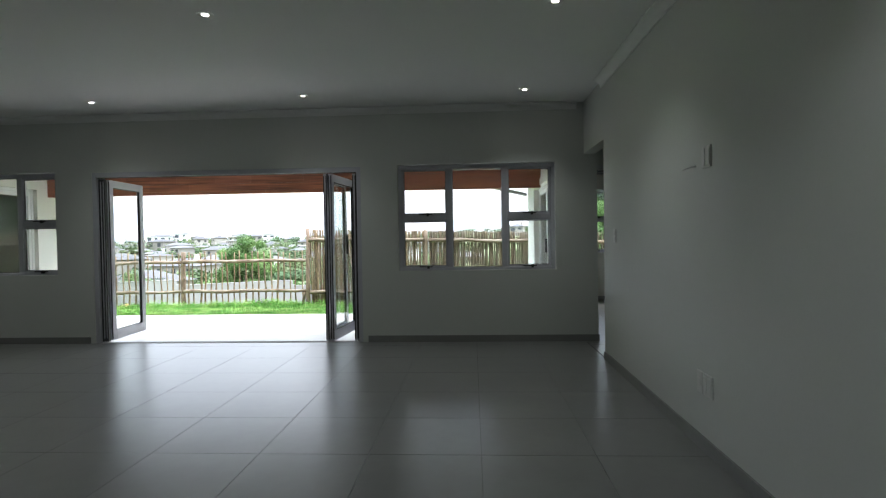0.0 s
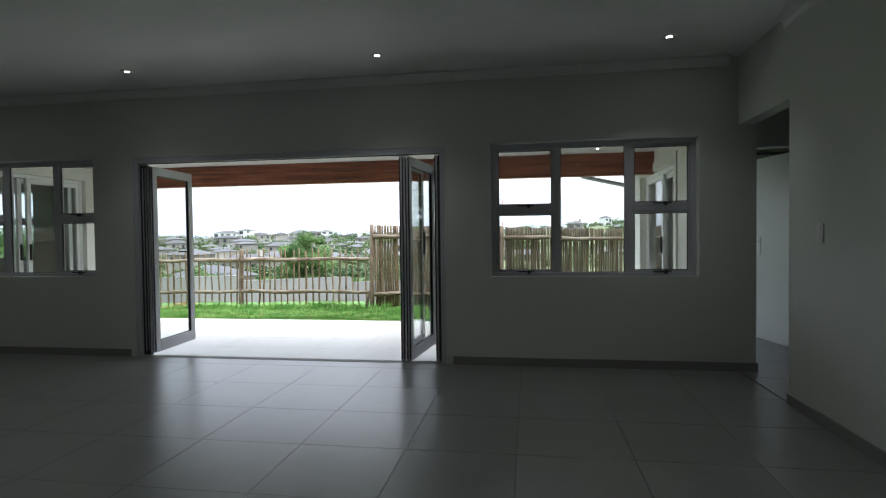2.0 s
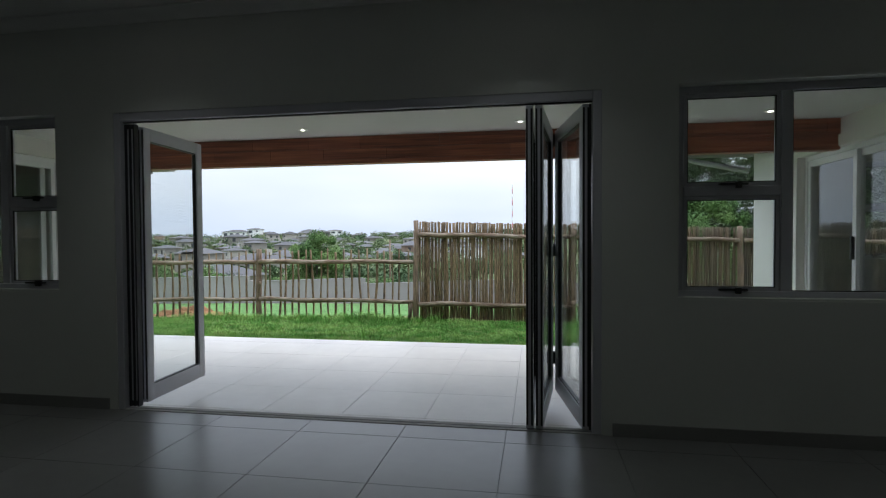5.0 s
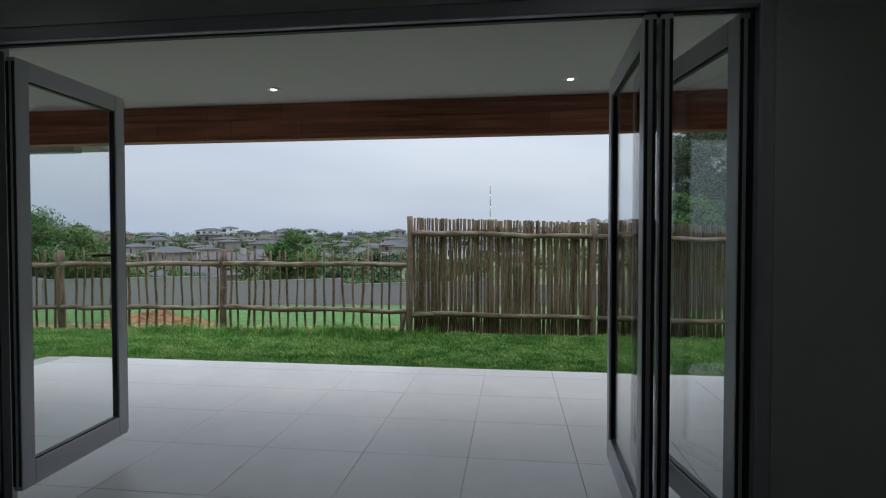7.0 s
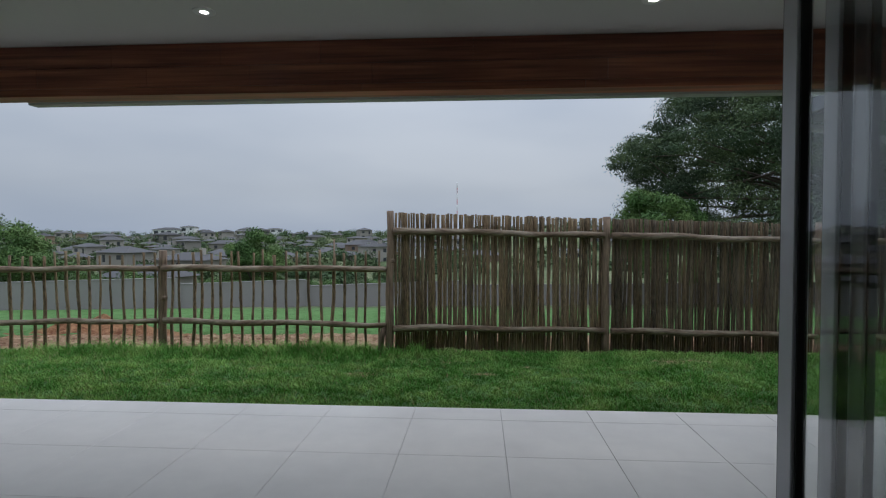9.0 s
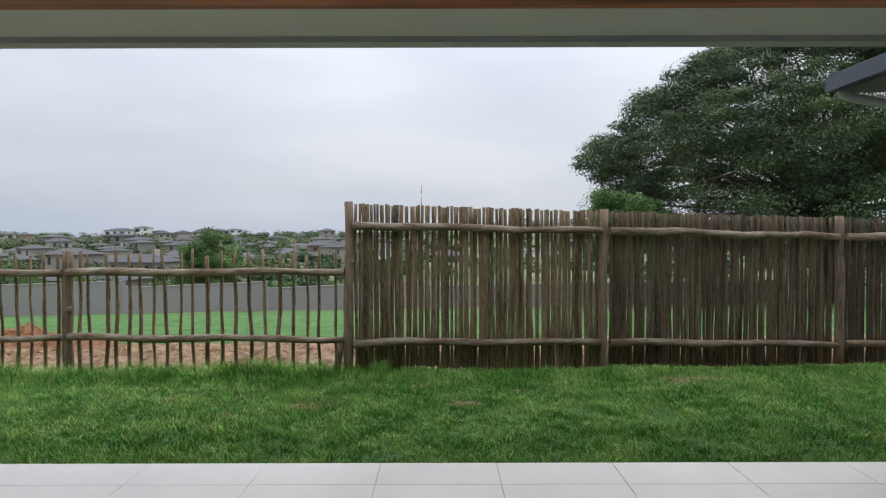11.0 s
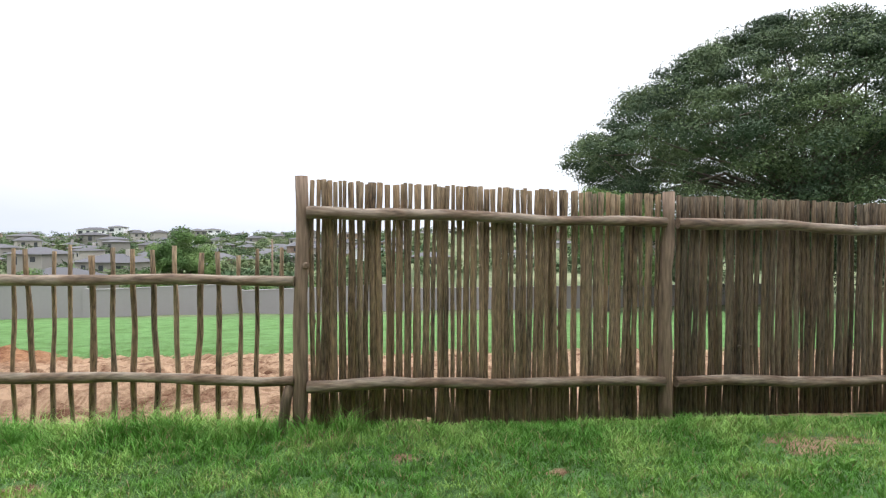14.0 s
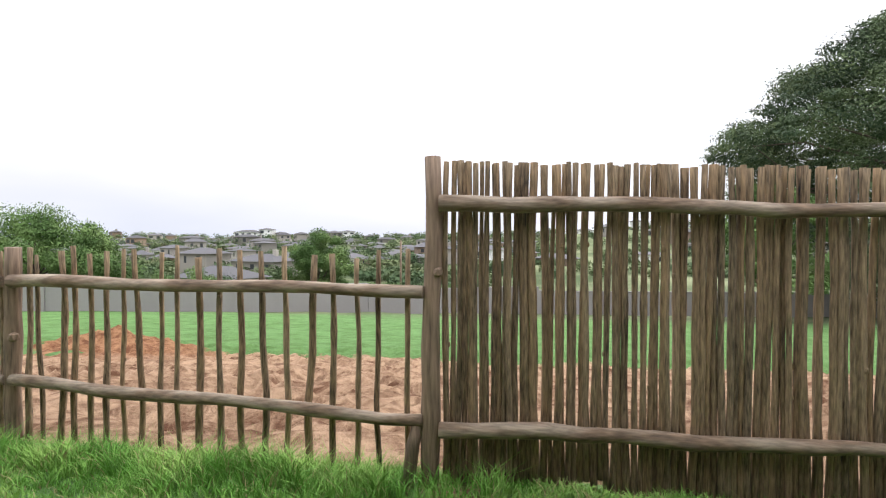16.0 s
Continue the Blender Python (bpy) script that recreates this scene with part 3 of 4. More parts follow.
def sliding_door(name, x, y0, y1, z1, facing, slid, label):
    """A white sliding door in a wall along y; facing: +1 if the outside is towards +x."""
    ob = tagged(empty(name, (x, y0, 0)), label, kind="structure")
    L = y1 - y0
    boxes("door_frame", WHITE_ALU, ob, (-0.05, 0.05, 0, 0.045, -0.02, z1), (-0.05, 0.05, L - 0.045, L, -0.02, z1), (-0.05, 0.05, 0.045, L - 0.045, z1 - 0.045, z1), (-0.05, 0.05, 0.045, L - 0.045, -0.02, 0.02), bevel=0.003)
    h = L / 2
    for k, (a, off) in enumerate(((h - 0.03, 0.022 * facing), (slid, -0.022 * facing))):
        p = boxes("sliding_panel", WHITE_ALU, ob, (off - 0.018, off + 0.018, a, a + 0.06, 0.02, z1 - 0.045), (off - 0.018, off + 0.018, a + h - 0.06, a + h, 0.02, z1 - 0.045),
                  (off - 0.018, off + 0.018, a + 0.06, a + h - 0.06, 0.02, 0.10), (off - 0.018, off + 0.018, a + 0.06, a + h - 0.06, z1 - 0.105, z1 - 0.045), bevel=0.003)
        g = boxes("pane", GLASS, p, (off - 0.003, off + 0.003, a + 0.058, a + h - 0.058, 0.098, z1 - 0.103))
        g.visible_shadow = False
        hy = a + 0.03
        boxes("handle", BLACK, p, (off + facing * 0.018, off + facing * 0.045, hy - 0.012, hy + 0.012, 0.93, 1.13), label="black pull handle")
    return ob


sliding_door("door_2", RW + 0.11, SD0, SD1, 1.93, -1, 0.045, "white aluminium sliding door of the east wing, closed")
sliding_door("door_3", LW - 0.11, 8.02, 9.66, 2.0, 1, 0.70, "white aluminium sliding door of the west wing, half open")
structure("door_surround", WALL_OUT, (RW - 0.02, RW - 0.001, SD0 - 0.10, SD0, -0.1, 2.03), (RW - 0.02, RW - 0.001, SD1, SD1 + 0.10, -0.1, 2.03), (RW - 0.02, RW - 0.001, SD0, SD1, 1.93, 2.03),
          label="raised plaster band round the sliding door")

# bedroom door
bd = tagged(empty("door_4", (2.07, 8.56, 0), 101), "white flush interior door, standing open", kind="structure")
boxes("door_panel", DOOR_WHITE, bd, (0, 0.78, 0, 0.04, 0.008, 1.97), bevel=0.003)
bm = bmesh.new()
add_box(bm, 0.70, 0.74, 0.04, 0.047, 0.93, 1.12)
add_tube(bm, [(0.72, 0.045, 1.07), (0.72, 0.09, 1.07), (0.62, 0.095, 1.07)], [0.009] * 3)
add_box(bm, 0.70, 0.74, -0.007, 0.0, 0.93, 1.12)
add_tube(bm, [(0.72, -0.005, 1.07), (0.72, -0.05, 1.07), (0.62, -0.055, 1.07)], [0.009] * 3)
part("handle", bm, CHROME, bd, "brushed steel lever handle")
structure("door_frame_bedroom", DOOR_WHITE, (2.10, 2.12 - E_, 8.48, 8.5, 0, 1.99), (1.30, 2.10, 8.48, 8.499, 1.99, 2.03), label="white painted door frame")

# ---------------------------------------------------------------- lamps, switches
def downlight(x, y, z):
    ob = tagged(empty("downlight", (x, y, z)), "round white recessed LED downlight, lit", "ceiling light", "downlights")
    bm = bmesh.new()
    a = [[bm.verts.new((r * math.cos(t), r * math.sin(t), h)) for t in (2 * math.pi * k / 28 for k in range(28))] for r, h in ((0.052, -0.0005), (0.050, -0.006), (0.022, -0.007), (0.020, -0.002))]
    for p, q in zip(a, a[1:]):
        for k in range(28):
            bm.faces.new((p[k], p[(k + 1) % 28], q[(k + 1) % 28], q[k]))
    part("bezel", bm, WHITE_PLASTIC, ob, "white ring")
    bm = bmesh.new()
    add_disc(bm, (0, 0, -0.003), 0.020, 0.002)
    part("lens", bm, LED, ob, "glowing lens")
    return ob


def spot(x, y, z, watts):
    d = bpy.data.lights.new("downlight_beam", "SPOT")
    d.energy, d.spot_size, d.spot_blend, d.shadow_soft_size, d.color = watts, radians(105), 1.0, 0.04, (0.93, 1.0, 0.97)
    ob = new("downlight_beam", d)
    ob.location = (x, y, z - 0.012)


for y in (7.13, 5.09, 3.05, 1.01, -1.03):
    for x in (-6.27, -4.04, -1.80, 0.44):
        downlight(x, y, CEIL)
        spot(x, y, CEIL, 8.0)
for x in (-5.98, -3.92, -1.86, 0.20):
    downlight(x, 9.46, PSOF)
    spot(x, 9.46, PSOF, 8.0)


def wall_plate(name, y, z, w, h, label, cat, items):
    """A plate on the east wall."""
    ob = tagged(empty(name, (EAST, y, z)), label, cat)
    boxes("plate", WHITE_PLASTIC, ob, (-0.010, -0.0005, -w / 2, w / 2, -h / 2, h / 2), bevel=0.003)
    for (a, b, c, d) in items:
        boxes("rocker", WHITE_PLASTIC, ob, (-0.0145, -0.0102, a, b, c, d), bevel=0.001)
    return ob


wall_plate("light_switch", 6.43, 1.165, 0.072, 0.12, "white two-lever light switch on the plain wall", "switch", [(-0.02, 0.02, 0.01, 0.04), (-0.02, 0.02, -0.04, -0.01)])
wall_plate("socket_outlet", 4.555, 0.365, 0.10, 0.12, "white socket outlet low on the wall", "socket", [(-0.045, -0.01, -0.045, 0.045), (0.01, 0.045, -0.045, 0.045)])
wall_plate("socket_outlet", 4.66, 0.365, 0.07, 0.12, "white data outlet beside the socket", "socket", [(-0.02, 0.02, -0.02, 0.02)])
wall_plate("socket_outlet", 4.56, 1.575, 0.10, 0.115, "white socket outlet high on the wall for a screen", "socket", [(-0.045, -0.01, -0.045, 0.045), (0.01, 0.045, -0.045, 0.045)])
bm = bmesh.new()
add_tube(bm, [(EAST, 4.72, 1.545), (EAST - 0.03, 4.72, 1.54), (EAST - 0.055, 4.75, 1.53)], [0.006, 0.006, 0.005])
tagged(part("aerial_cable", bm, WHITE_PLASTIC), "short white aerial cable stub poking from the wall", "cable")

# ---------------------------------------------------------------- patio beam of varnished planks
BY0, BY1, BZ0, BZ1 = 9.87, 9.99, 1.900, PSOF
beam = tagged(boxes("patio_beam", TIMBER, None, (LW, RW, BY0 + 0.02, BY1 - 0.02, BZ0 + 0.02, BZ1 - 0.002)), "varnished red-brown timber beam clad in short planks", kind="structure")
rb = random.Random(4)
rows_b = ((BZ1 - 0.125, BZ1 - 0.002), (BZ1 - 0.235, BZ1 - 0.127), (BZ0, BZ1 - 0.237))
for z0, z1 in rows_b:
    x = LW
    while x < RW - 0.01:
        x2 = min(RW, x + rb.uniform(0.5, 1.3))
        for y0, y1 in ((BY0, BY0 + 0.019), (BY1 - 0.019, BY1)):
            boxes("plank", TIMBER, beam, (x, x2 - 0.002, y0, y1, z0, z1))
        x = x2
x = LW
while x < RW - 0.01:
    x2 = min(RW, x + rb.uniform(0.5, 1.3))
    boxes("plank", TIMBER, beam, (x, x2 - 0.002, BY0 + 0.0192, BY1 - 0.0192, BZ0 - 0.0, BZ0 + 0.019))
    x = x2


# ---------------------------------------------------------------- ground
def gz(x, y):
    """Height of the ground."""
    pts = ((-400, -0.25), (10.45, -0.17), (10.83, -0.135), (13.34, -0.27), (24.5, -2.12), (42, -3.6), (57, -5.3), (78, -6.6), (130, -6.0), (200, -3.2), (285, 0.4), (330, 1.0), (420, -2.0), (3000, -4.0))
    for (a, za), (b, zb) in zip(pts, pts[1:]):
        if y <= b:
            z = za + (zb - za) * max(0.0, (y - a)) / (b - a)
            break
    else:
        z = pts[-1][1]
    z += 0.0095 * max(-150, min(150, x + 2.75)) * max(0, min(1, (y - 10.83) / 2.5))
    if y > 13.54:
        k = min(1, (y - 13.54) / 2)
        z += k * 0.10 * noise.noise(Vector((x * 0.35, y * 0.35, 3)))
        if y < 26:
            d = math.hypot(x + 14.0, (y - 22.6) * 1.1)
            z += 0.55 * max(0, 1 - d / 2.4) * (1 + 0.5 * noise.noise(Vector((x * 2.3, y * 2.3, 2))))
            z += k * (0.36 * (0.2 - abs(noise.noise(Vector((x * 0.8, y * 1.9 + math.sin(x), 1))))) + 0.22 * (0.2 - abs(noise.noise(Vector((x * 2.2, y * 5.5, 4))))))
        if y > 120:
            z += min(1, (y - 120) / 80) * 2.4 * noise.noise(Vector((x * 0.011, y * 0.008, 7)))
            if x > -40:
                z += min(1, (x + 40) / 80) * 4.0 * min(1, (y - 120) / 100)
    elif y > 10.83:
        z += min(1, (y - 10.83) / 0.4) * (0.03 * noise.noise(Vector((x * 1.1, y * 1.1, 5))) + 0.022 * noise.noise(Vector((x * 4.3, y * 4.3, 9))))
    return z


def ground_sheet():
    def spaced(*runs):
        out = []
        for a, b, s in runs:
            out += list(np.arange(a, b, s))
        return out
    ys = spaced((-60, 10, 10), (10, 10.7, 0.35), (10.7, 13.6, 0.14), (13.6, 19, 0.08), (19, 26, 0.14), (26, 60, 0.9), (60, 340, 5), (340, 1000, 60), (1000, 3001, 500))
    xs = spaced((-2400, -400, 250), (-400, -60, 10), (-60, -20, 2), (-20, -12, 0.2), (-12, 6, 0.12), (6, 60, 2), (60, 400, 10), (400, 2401, 250))
    X, Y = np.meshgrid(xs, ys)
    Z = np.array([[gz(x, y) for x in xs] for y in ys])
    nx, ny = len(xs), len(ys)
    verts = np.stack([X, Y, Z], -1).reshape(-1, 3)
    i = np.arange(nx * ny).reshape(ny, nx)
    faces = np.stack([i[:-1, :-1], i[:-1, 1:], i[1:, 1:], i[1:, :-1]], -1).reshape(-1, 4)
    me = raw_mesh("ground", verts, faces, GROUND, True)
    col = me.color_attributes.new("soil", "FLOAT_COLOR", "POINT")
    x, y = verts[:, 0], verts[:, 1]
    ramp = lambda v, a, b: np.clip((v - a) / (b - a), 0, 1)
    soil = ramp(y, 13.35, 13.85) * (1 - ramp(y, 22.0, 24.6)) * ramp(x, -18.5, -16.0)
    d = np.hypot(x + 14.0, (y - 22.6) * 1.1)
    soil = np.maximum(soil, 1.2 * ramp(-d, -2.8, -1.5))
    for px, py, r in PATCHES:
        soil = np.maximum(soil, 0.72 * ramp(-np.hypot((x - px) * 0.8, y - py), -r * 1.4, -r * 0.3))
    veld = ramp(y, 40, 46)
    red = ramp(-np.hypot(x + 14.0, (y - 22.3) * 1.1), -4.0, -2.0)
    for tx, ty, tr in ((-14.6, 20.2, 0.9), (-15.8, 21.4, 1.1), (-13.2, 20.4, 0.5), (-16.4, 19.6, 1.2), (-12.4, 18.4, 0.4)):
        soil = soil * (1 - 1.1 * ramp(-np.hypot(x - tx, y - ty), -tr, -tr * 0.4))
    c = np.stack([soil, veld, red, 1 + 0 * x], -1).astype(np.float32)
    col.data.foreach_set("color", c.ravel())
    tagged(new("ground", me), "sloping green lawn, churned red soil and rough veld", kind="structure")


PATCHES = [(-0.62, 12.84, 0.27), (-4.3, 11.9, 0.12), (-2.15, 12.5, 0.11), (-1.5, 12.2, 0.09), (-3.75, 12.15, 0.20), (-4.9, 12.35, 0.17), (-3.0, 12.75, 0.15), (-3.55, 13.2, 0.24), (-0.25, 12.95, 0.2), (-2.6, 12.1, 0.13)]
ground_sheet()


def lawn():
    """Grass blades of the near lawn: one object, since nobody could count them."""
    rng = np.random.default_rng(3)
    n = 560000
    x = rng.uniform(-13, 6, n); y = 10.83 + (13.50 - 10.83) * rng.uniform(0, 1, n)
    keep = rng.uniform(0, 1, n) < np.clip(1.15 - np.abs(x + 3.2) / 11, 0.35, 1)
    cell = rng.uniform(0, 1, (400, 80))
    tuft = cell[((x + 13) / 0.055).astype(int) % 400, ((y - 10.8) / 0.05).astype(int) % 80]
    clump = np.sin(x * 5.1 + 2 * np.sin(y * 3.3)) * np.sin(y * 6.3 + 1.7 * np.sin(x * 2.7))
    for px, py, r in PATCHES:
        d = np.hypot((x - px) * 0.8, y - py)
        keep &= rng.uniform(0, 1, n) < np.clip((d / r) ** 1.5 - 0.1, 0.35, 1)
    keep &= rng.uniform(0, 1, n) < 0.3 + tuft
    x, y, clump, tuft = x[keep], y[keep], clump[keep], tuft[keep]
    n = len(x)
    gx, gy = np.arange(-13.2, 6.3, 0.1), np.arange(10.75, 13.7, 0.1)
    grid = np.array([[gz(a, b) for b in gy] for a in gx])
    fx, fy = (x - gx[0]) / 0.1, (y - gy[0]) / 0.1
    i, j = fx.astype(int), fy.astype(int)
    fx, fy = fx - i, fy - j
    z = (grid[i, j] * (1 - fx) + grid[i + 1, j] * fx) * (1 - fy) + (grid[i, j + 1] * (1 - fx) + grid[i + 1, j + 1] * fx) * fy - 0.006
    tall = 1 + 2.0 * np.exp(-((y - 13.2) / 0.22) ** 2) * (x < -3.3) * (x > -8) + 0.7 * np.exp(-((y - 13.15) / 0.25) ** 2)
    h = rng.uniform(0.014, 0.042, n) * (0.6 + 0.3 * clump + 0.9 * tuft) * tall
    a, b = rng.uniform(0, 2 * np.pi, n), rng.uniform(0, 2 * np.pi, n)
    w = rng.uniform(0.0019, 0.0038, n)
    lean = rng.uniform(0.3, 1.3, n) * h
    dx, dy, lx, ly = np.cos(a) * w, np.sin(a) * w, np.cos(b) * lean, np.sin(b) * lean
    base = np.stack([x, y, z], -1)
    side = np.stack([dx, dy, 0 * x], -1)
    mid = base + np.stack([lx * 0.35, ly * 0.35, h * 0.62], -1)
    tip = base + np.stack([lx, ly, h], -1)
    v = np.stack([base - side, base + side, mid + side * 0.7, mid - side * 0.7, tip], 1).reshape(-1, 3)
    k = np.arange(n)[:, None] * 5
    f = np.concatenate([k + [0, 1, 2], k + [0, 2, 3], k + [3, 2, 4]])
    tagged(new("grass", raw_mesh("grass", v, f, GRASS)), "thick green kikuyu grass blades, longer under the fence", "grass", kind="stuff")


lawn()


# ---------------------------------------------------------------- fences
def pole_mesh(seed, length, r0, r1, bend, mat, sides=7, rings=9, name="pole"):
    rg = random.Random(seed)
    bm = bmesh.new()
    px, py = rg.uniform(0, 6), rg.uniform(0, 6)
    pts, rad = [], []
    for k in range(rings):
        t = k / (rings - 1)
        pts.append((bend * (math.sin(px + t * 5) - math.sin(px)) + bend * 0.5 * (math.sin(py * 2 + t * 13) - math.sin(py * 2)), bend * 0.6 * (math.sin(py + t * 6) - math.sin(py)), t * length))
        rad.append((r0 + (r1 - r0) * t) * rg.uniform(0.86, 1.12))
    add_tube(bm, pts, rad, sides)
    if rg.random() < 0.5:
        k = rg.randrange(2, rings - 2)
        bmesh.ops.create_icosphere(bm, subdivisions=1, radius=rad[k] * 0.7, matrix=Matrix.Translation((pts[k][0] + rad[k] * 0.6, pts[k][1] - rad[k] * 0.5, pts[k][2])))
    return mesh_of(name, bm, mat)


def rail(name, p, q, r, seed, parent, mat=RAIL, sag=0.008):
    rg = random.Random(seed)
    p, q = Vector(p), Vector(q)
    bm = bmesh.new()
    n = 15
    pts = [p.lerp(q, k / (n - 1)) + Vector((0, rg.uniform(-0.006, 0.006), rg.uniform(-0.004, 0.004) + sag * math.sin(seed + k * 0.8) + rg.uniform(-0.003, 0.003))) for k in range(n)]
    add_tube(bm, pts, [r * rg.uniform(0.90, 1.10) * (1.12 - 0.2 * k / n) for k in range(n)], 10)
    return part(name, bm, mat, parent)


def post(x, y, z0, z1, r, seed, label):
    me = pole_mesh(seed, z1 - z0, r * 1.08, r * 0.95, 0.008, POST, 12, 10, "fence_post")
    ob = new("fence_post", me)
    ob.location = (x, y, z0)
    return tagged(ob, label, "fence post", "posts of the pole fences")


# one pole tone per tall panel, darker towards the right
SLATS = [[pole_mesh(100 + k, 1.0, 0.0178, 0.0158, 0.0062, m, 7, 13) for k in range(12)] for m in (POLE, POLE_MID, POLE_DARK, POLE_DARK)]
THIN = [pole_mesh(200 + k, 1.0, 0.0205, 0.0165, 0.010, POLE, 7, 10) for k in range(10)]
HIGH = [(-3.68, 13.31, 1.412, 1.18, 0.045), (-1.12, 13.56, 1.346, 1.126, -0.004), (1.45, 13.80, 1.28, 1.06, -0.08), (4.1, 14.0, 1.225, 1.005, -0.135), (6.9, 14.14, 1.19, 0.97, -0.17)]
LOW = [(-3.68, 13.31), (-6.65, 13.66), (-9.3, 13.54), (-12.2, 13.2)]
rf = random.Random(11)
for k, (a, b) in enumerate(zip(HIGH, HIGH[1:])):
    f = tagged(empty("pole_fence", (a[0], a[1], -0.25)), "tall screen fence of close-set weathered poles on two rails", "fence", "panels of tall pole fence")
    d = Vector((b[0] - a[0], b[1] - a[1], 0))
    rel = lambda x, y, z: (x - a[0], y - a[1], z + 0.25)
    rail("rail", rel(a[0] + 0.05, a[1] - 0.035, a[3]), rel(b[0] - 0.03, b[1] - 0.035, b[3]), 0.036, 10 + k, f)
    rail("rail", rel(a[0] + 0.05, a[1] - 0.035, a[4]), rel(b[0] - 0.03, b[1] - 0.035, b[4]), 0.036, 30 + k, f)
    s, n = 0.075, 0
    while s < d.length - 0.05:
        t = s / d.length
        x, y = a[0] + d.x * t, a[1] + d.y * t + 0.030 + rf.uniform(-0.008, 0.018)
        top = a[2] + (b[2] - a[2]) * t - 0.019 + rf.uniform(-0.012, 0.008)
        low = gz(x, y) + rf.uniform(-0.03, 0.07 if x < -2.8 else 0.0)
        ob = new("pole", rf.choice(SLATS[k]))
        g = rf.choice((0.75, 0.85, 0.9, 1.0, 1.05, 1.15, 1.25))
        ob.matrix_basis = pose(*rel(x, y, low), rf.uniform(-0.4, 0.4), rf.uniform(-0.3, 0.3), rf.uniform(0, 360)) @ Matrix.Diagonal((g, g, top - low, 1))
        ob.parent = f
        s += 0.0308 * g + rf.uniform(-0.0014, 0.0022)
for k, (a, b) in enumerate(zip(LOW, LOW[1:])):
    f = tagged(empty("pole_railing", (b[0], b[1], -0.25)), "low open fence of thin weathered poles on two rails", "fence", "panels of low pole fence")
    rel = lambda x, y, z: (x - b[0], y - b[1], z + 0.25)
    d = Vector((b[0] - a[0], b[1] - a[1], 0))
    zl = (0.075, 0.04, 0.01, -0.02)
    zh = (0.732, 0.71, 0.686, 0.66)
    rail("rail", rel(b[0] + 0.03, b[1] - 0.04, zh[k + 1]), rel(a[0] - 0.03, a[1] - 0.04, zh[k]), 0.037, 50 + k, f)
    rail("rail", rel(b[0] + 0.03, b[1] - 0.04, zl[k + 1]), rel(a[0] - 0.03, a[1] - 0.04, zl[k]), 0.036, 70 + k, f)
    s = 0.13
    while s < d.length - 0.08:
        t = s / d.length
        x, y = a[0] + d.x * t, a[1] + d.y * t + 0.022
        top, low = 0.95 + 0.0095 * (x + 2.75) + rf.uniform(-0.05, 0.03), gz(x, y) + rf.uniform(-0.04, 0.02)
        ob = new("pole", rf.choice(THIN))
        g = rf.choice((0.8, 0.95, 1.0, 1.15))
        ob.matrix_basis = pose(*rel(x, y, low), rf.uniform(-0.6, 0.6), rf.uniform(-1.0, 1.0), rf.uniform(0, 360)) @ Matrix.Diagonal((g, g, top - low, 1))
        ob.parent = f
        s += rf.uniform(0.12, 0.162)
for k, (x, y, zt, _, _) in enumerate(HIGH):
    post(x, y, gz(x, y) - 0.06, zt, 0.047, 300 + k, "round weathered timber post of the tall fence")
for k, (x, y) in enumerate(LOW[1:]):
    post(x, y, gz(x, y) - 0.06, 0.97 + 0.0095 * (x + 2.75), 0.052, 320 + k, "round weathered timber post of the low fence")
bm = bmesh.new()
add_tube(bm, [(-3.80, 13.27, -0.34), (-3.765, 13.28, -0.05), (-3.74, 13.285, 0.06)], [0.035, 0.034, 0.03], 9)
tagged(part("prop_stake", bm, POST), "short timber stake propped against the corner post", "stake")


# ---------------------------------------------------------------- boundary wall
for k, (p, q, h) in enumerate((((-60, 36.0), (-34.5, 39.5), 1.95), ((-34.5, 39.5), (-24.0, 44.5), 1.9), ((-24.0, 44.5), (-16.0, 49.0), 1.85), ((-16.0, 49.0), (-4.0, 55.0), 1.9), ((-4.0, 55.0), (30.0, 60.0), 1.9))):
    L = math.hypot(q[0] - p[0], q[1] - p[1])
    z = gz((p[0] + q[0]) / 2, (p[1] + q[1]) / 2)
    w = tagged(empty("boundary_wall", (*p, z), math.degrees(math.atan2(q[1] - p[1], q[0] - p[0]))), "plastered grey boundary wall with piers", kind="structure")
    boxes("wall_panel", BOUNDARY, w, (0.2, L, -0.1, 0.1, -1.6, h))
    boxes("pier", BOUNDARY, w, (-0.2, 0.2, -0.2, 0.2, -1.6, h + 0.12))
    boxes("coping", BOUNDARY, w, (0.21, L - 0.21, -0.14, 0.14, h + 0.001, h + 0.06))


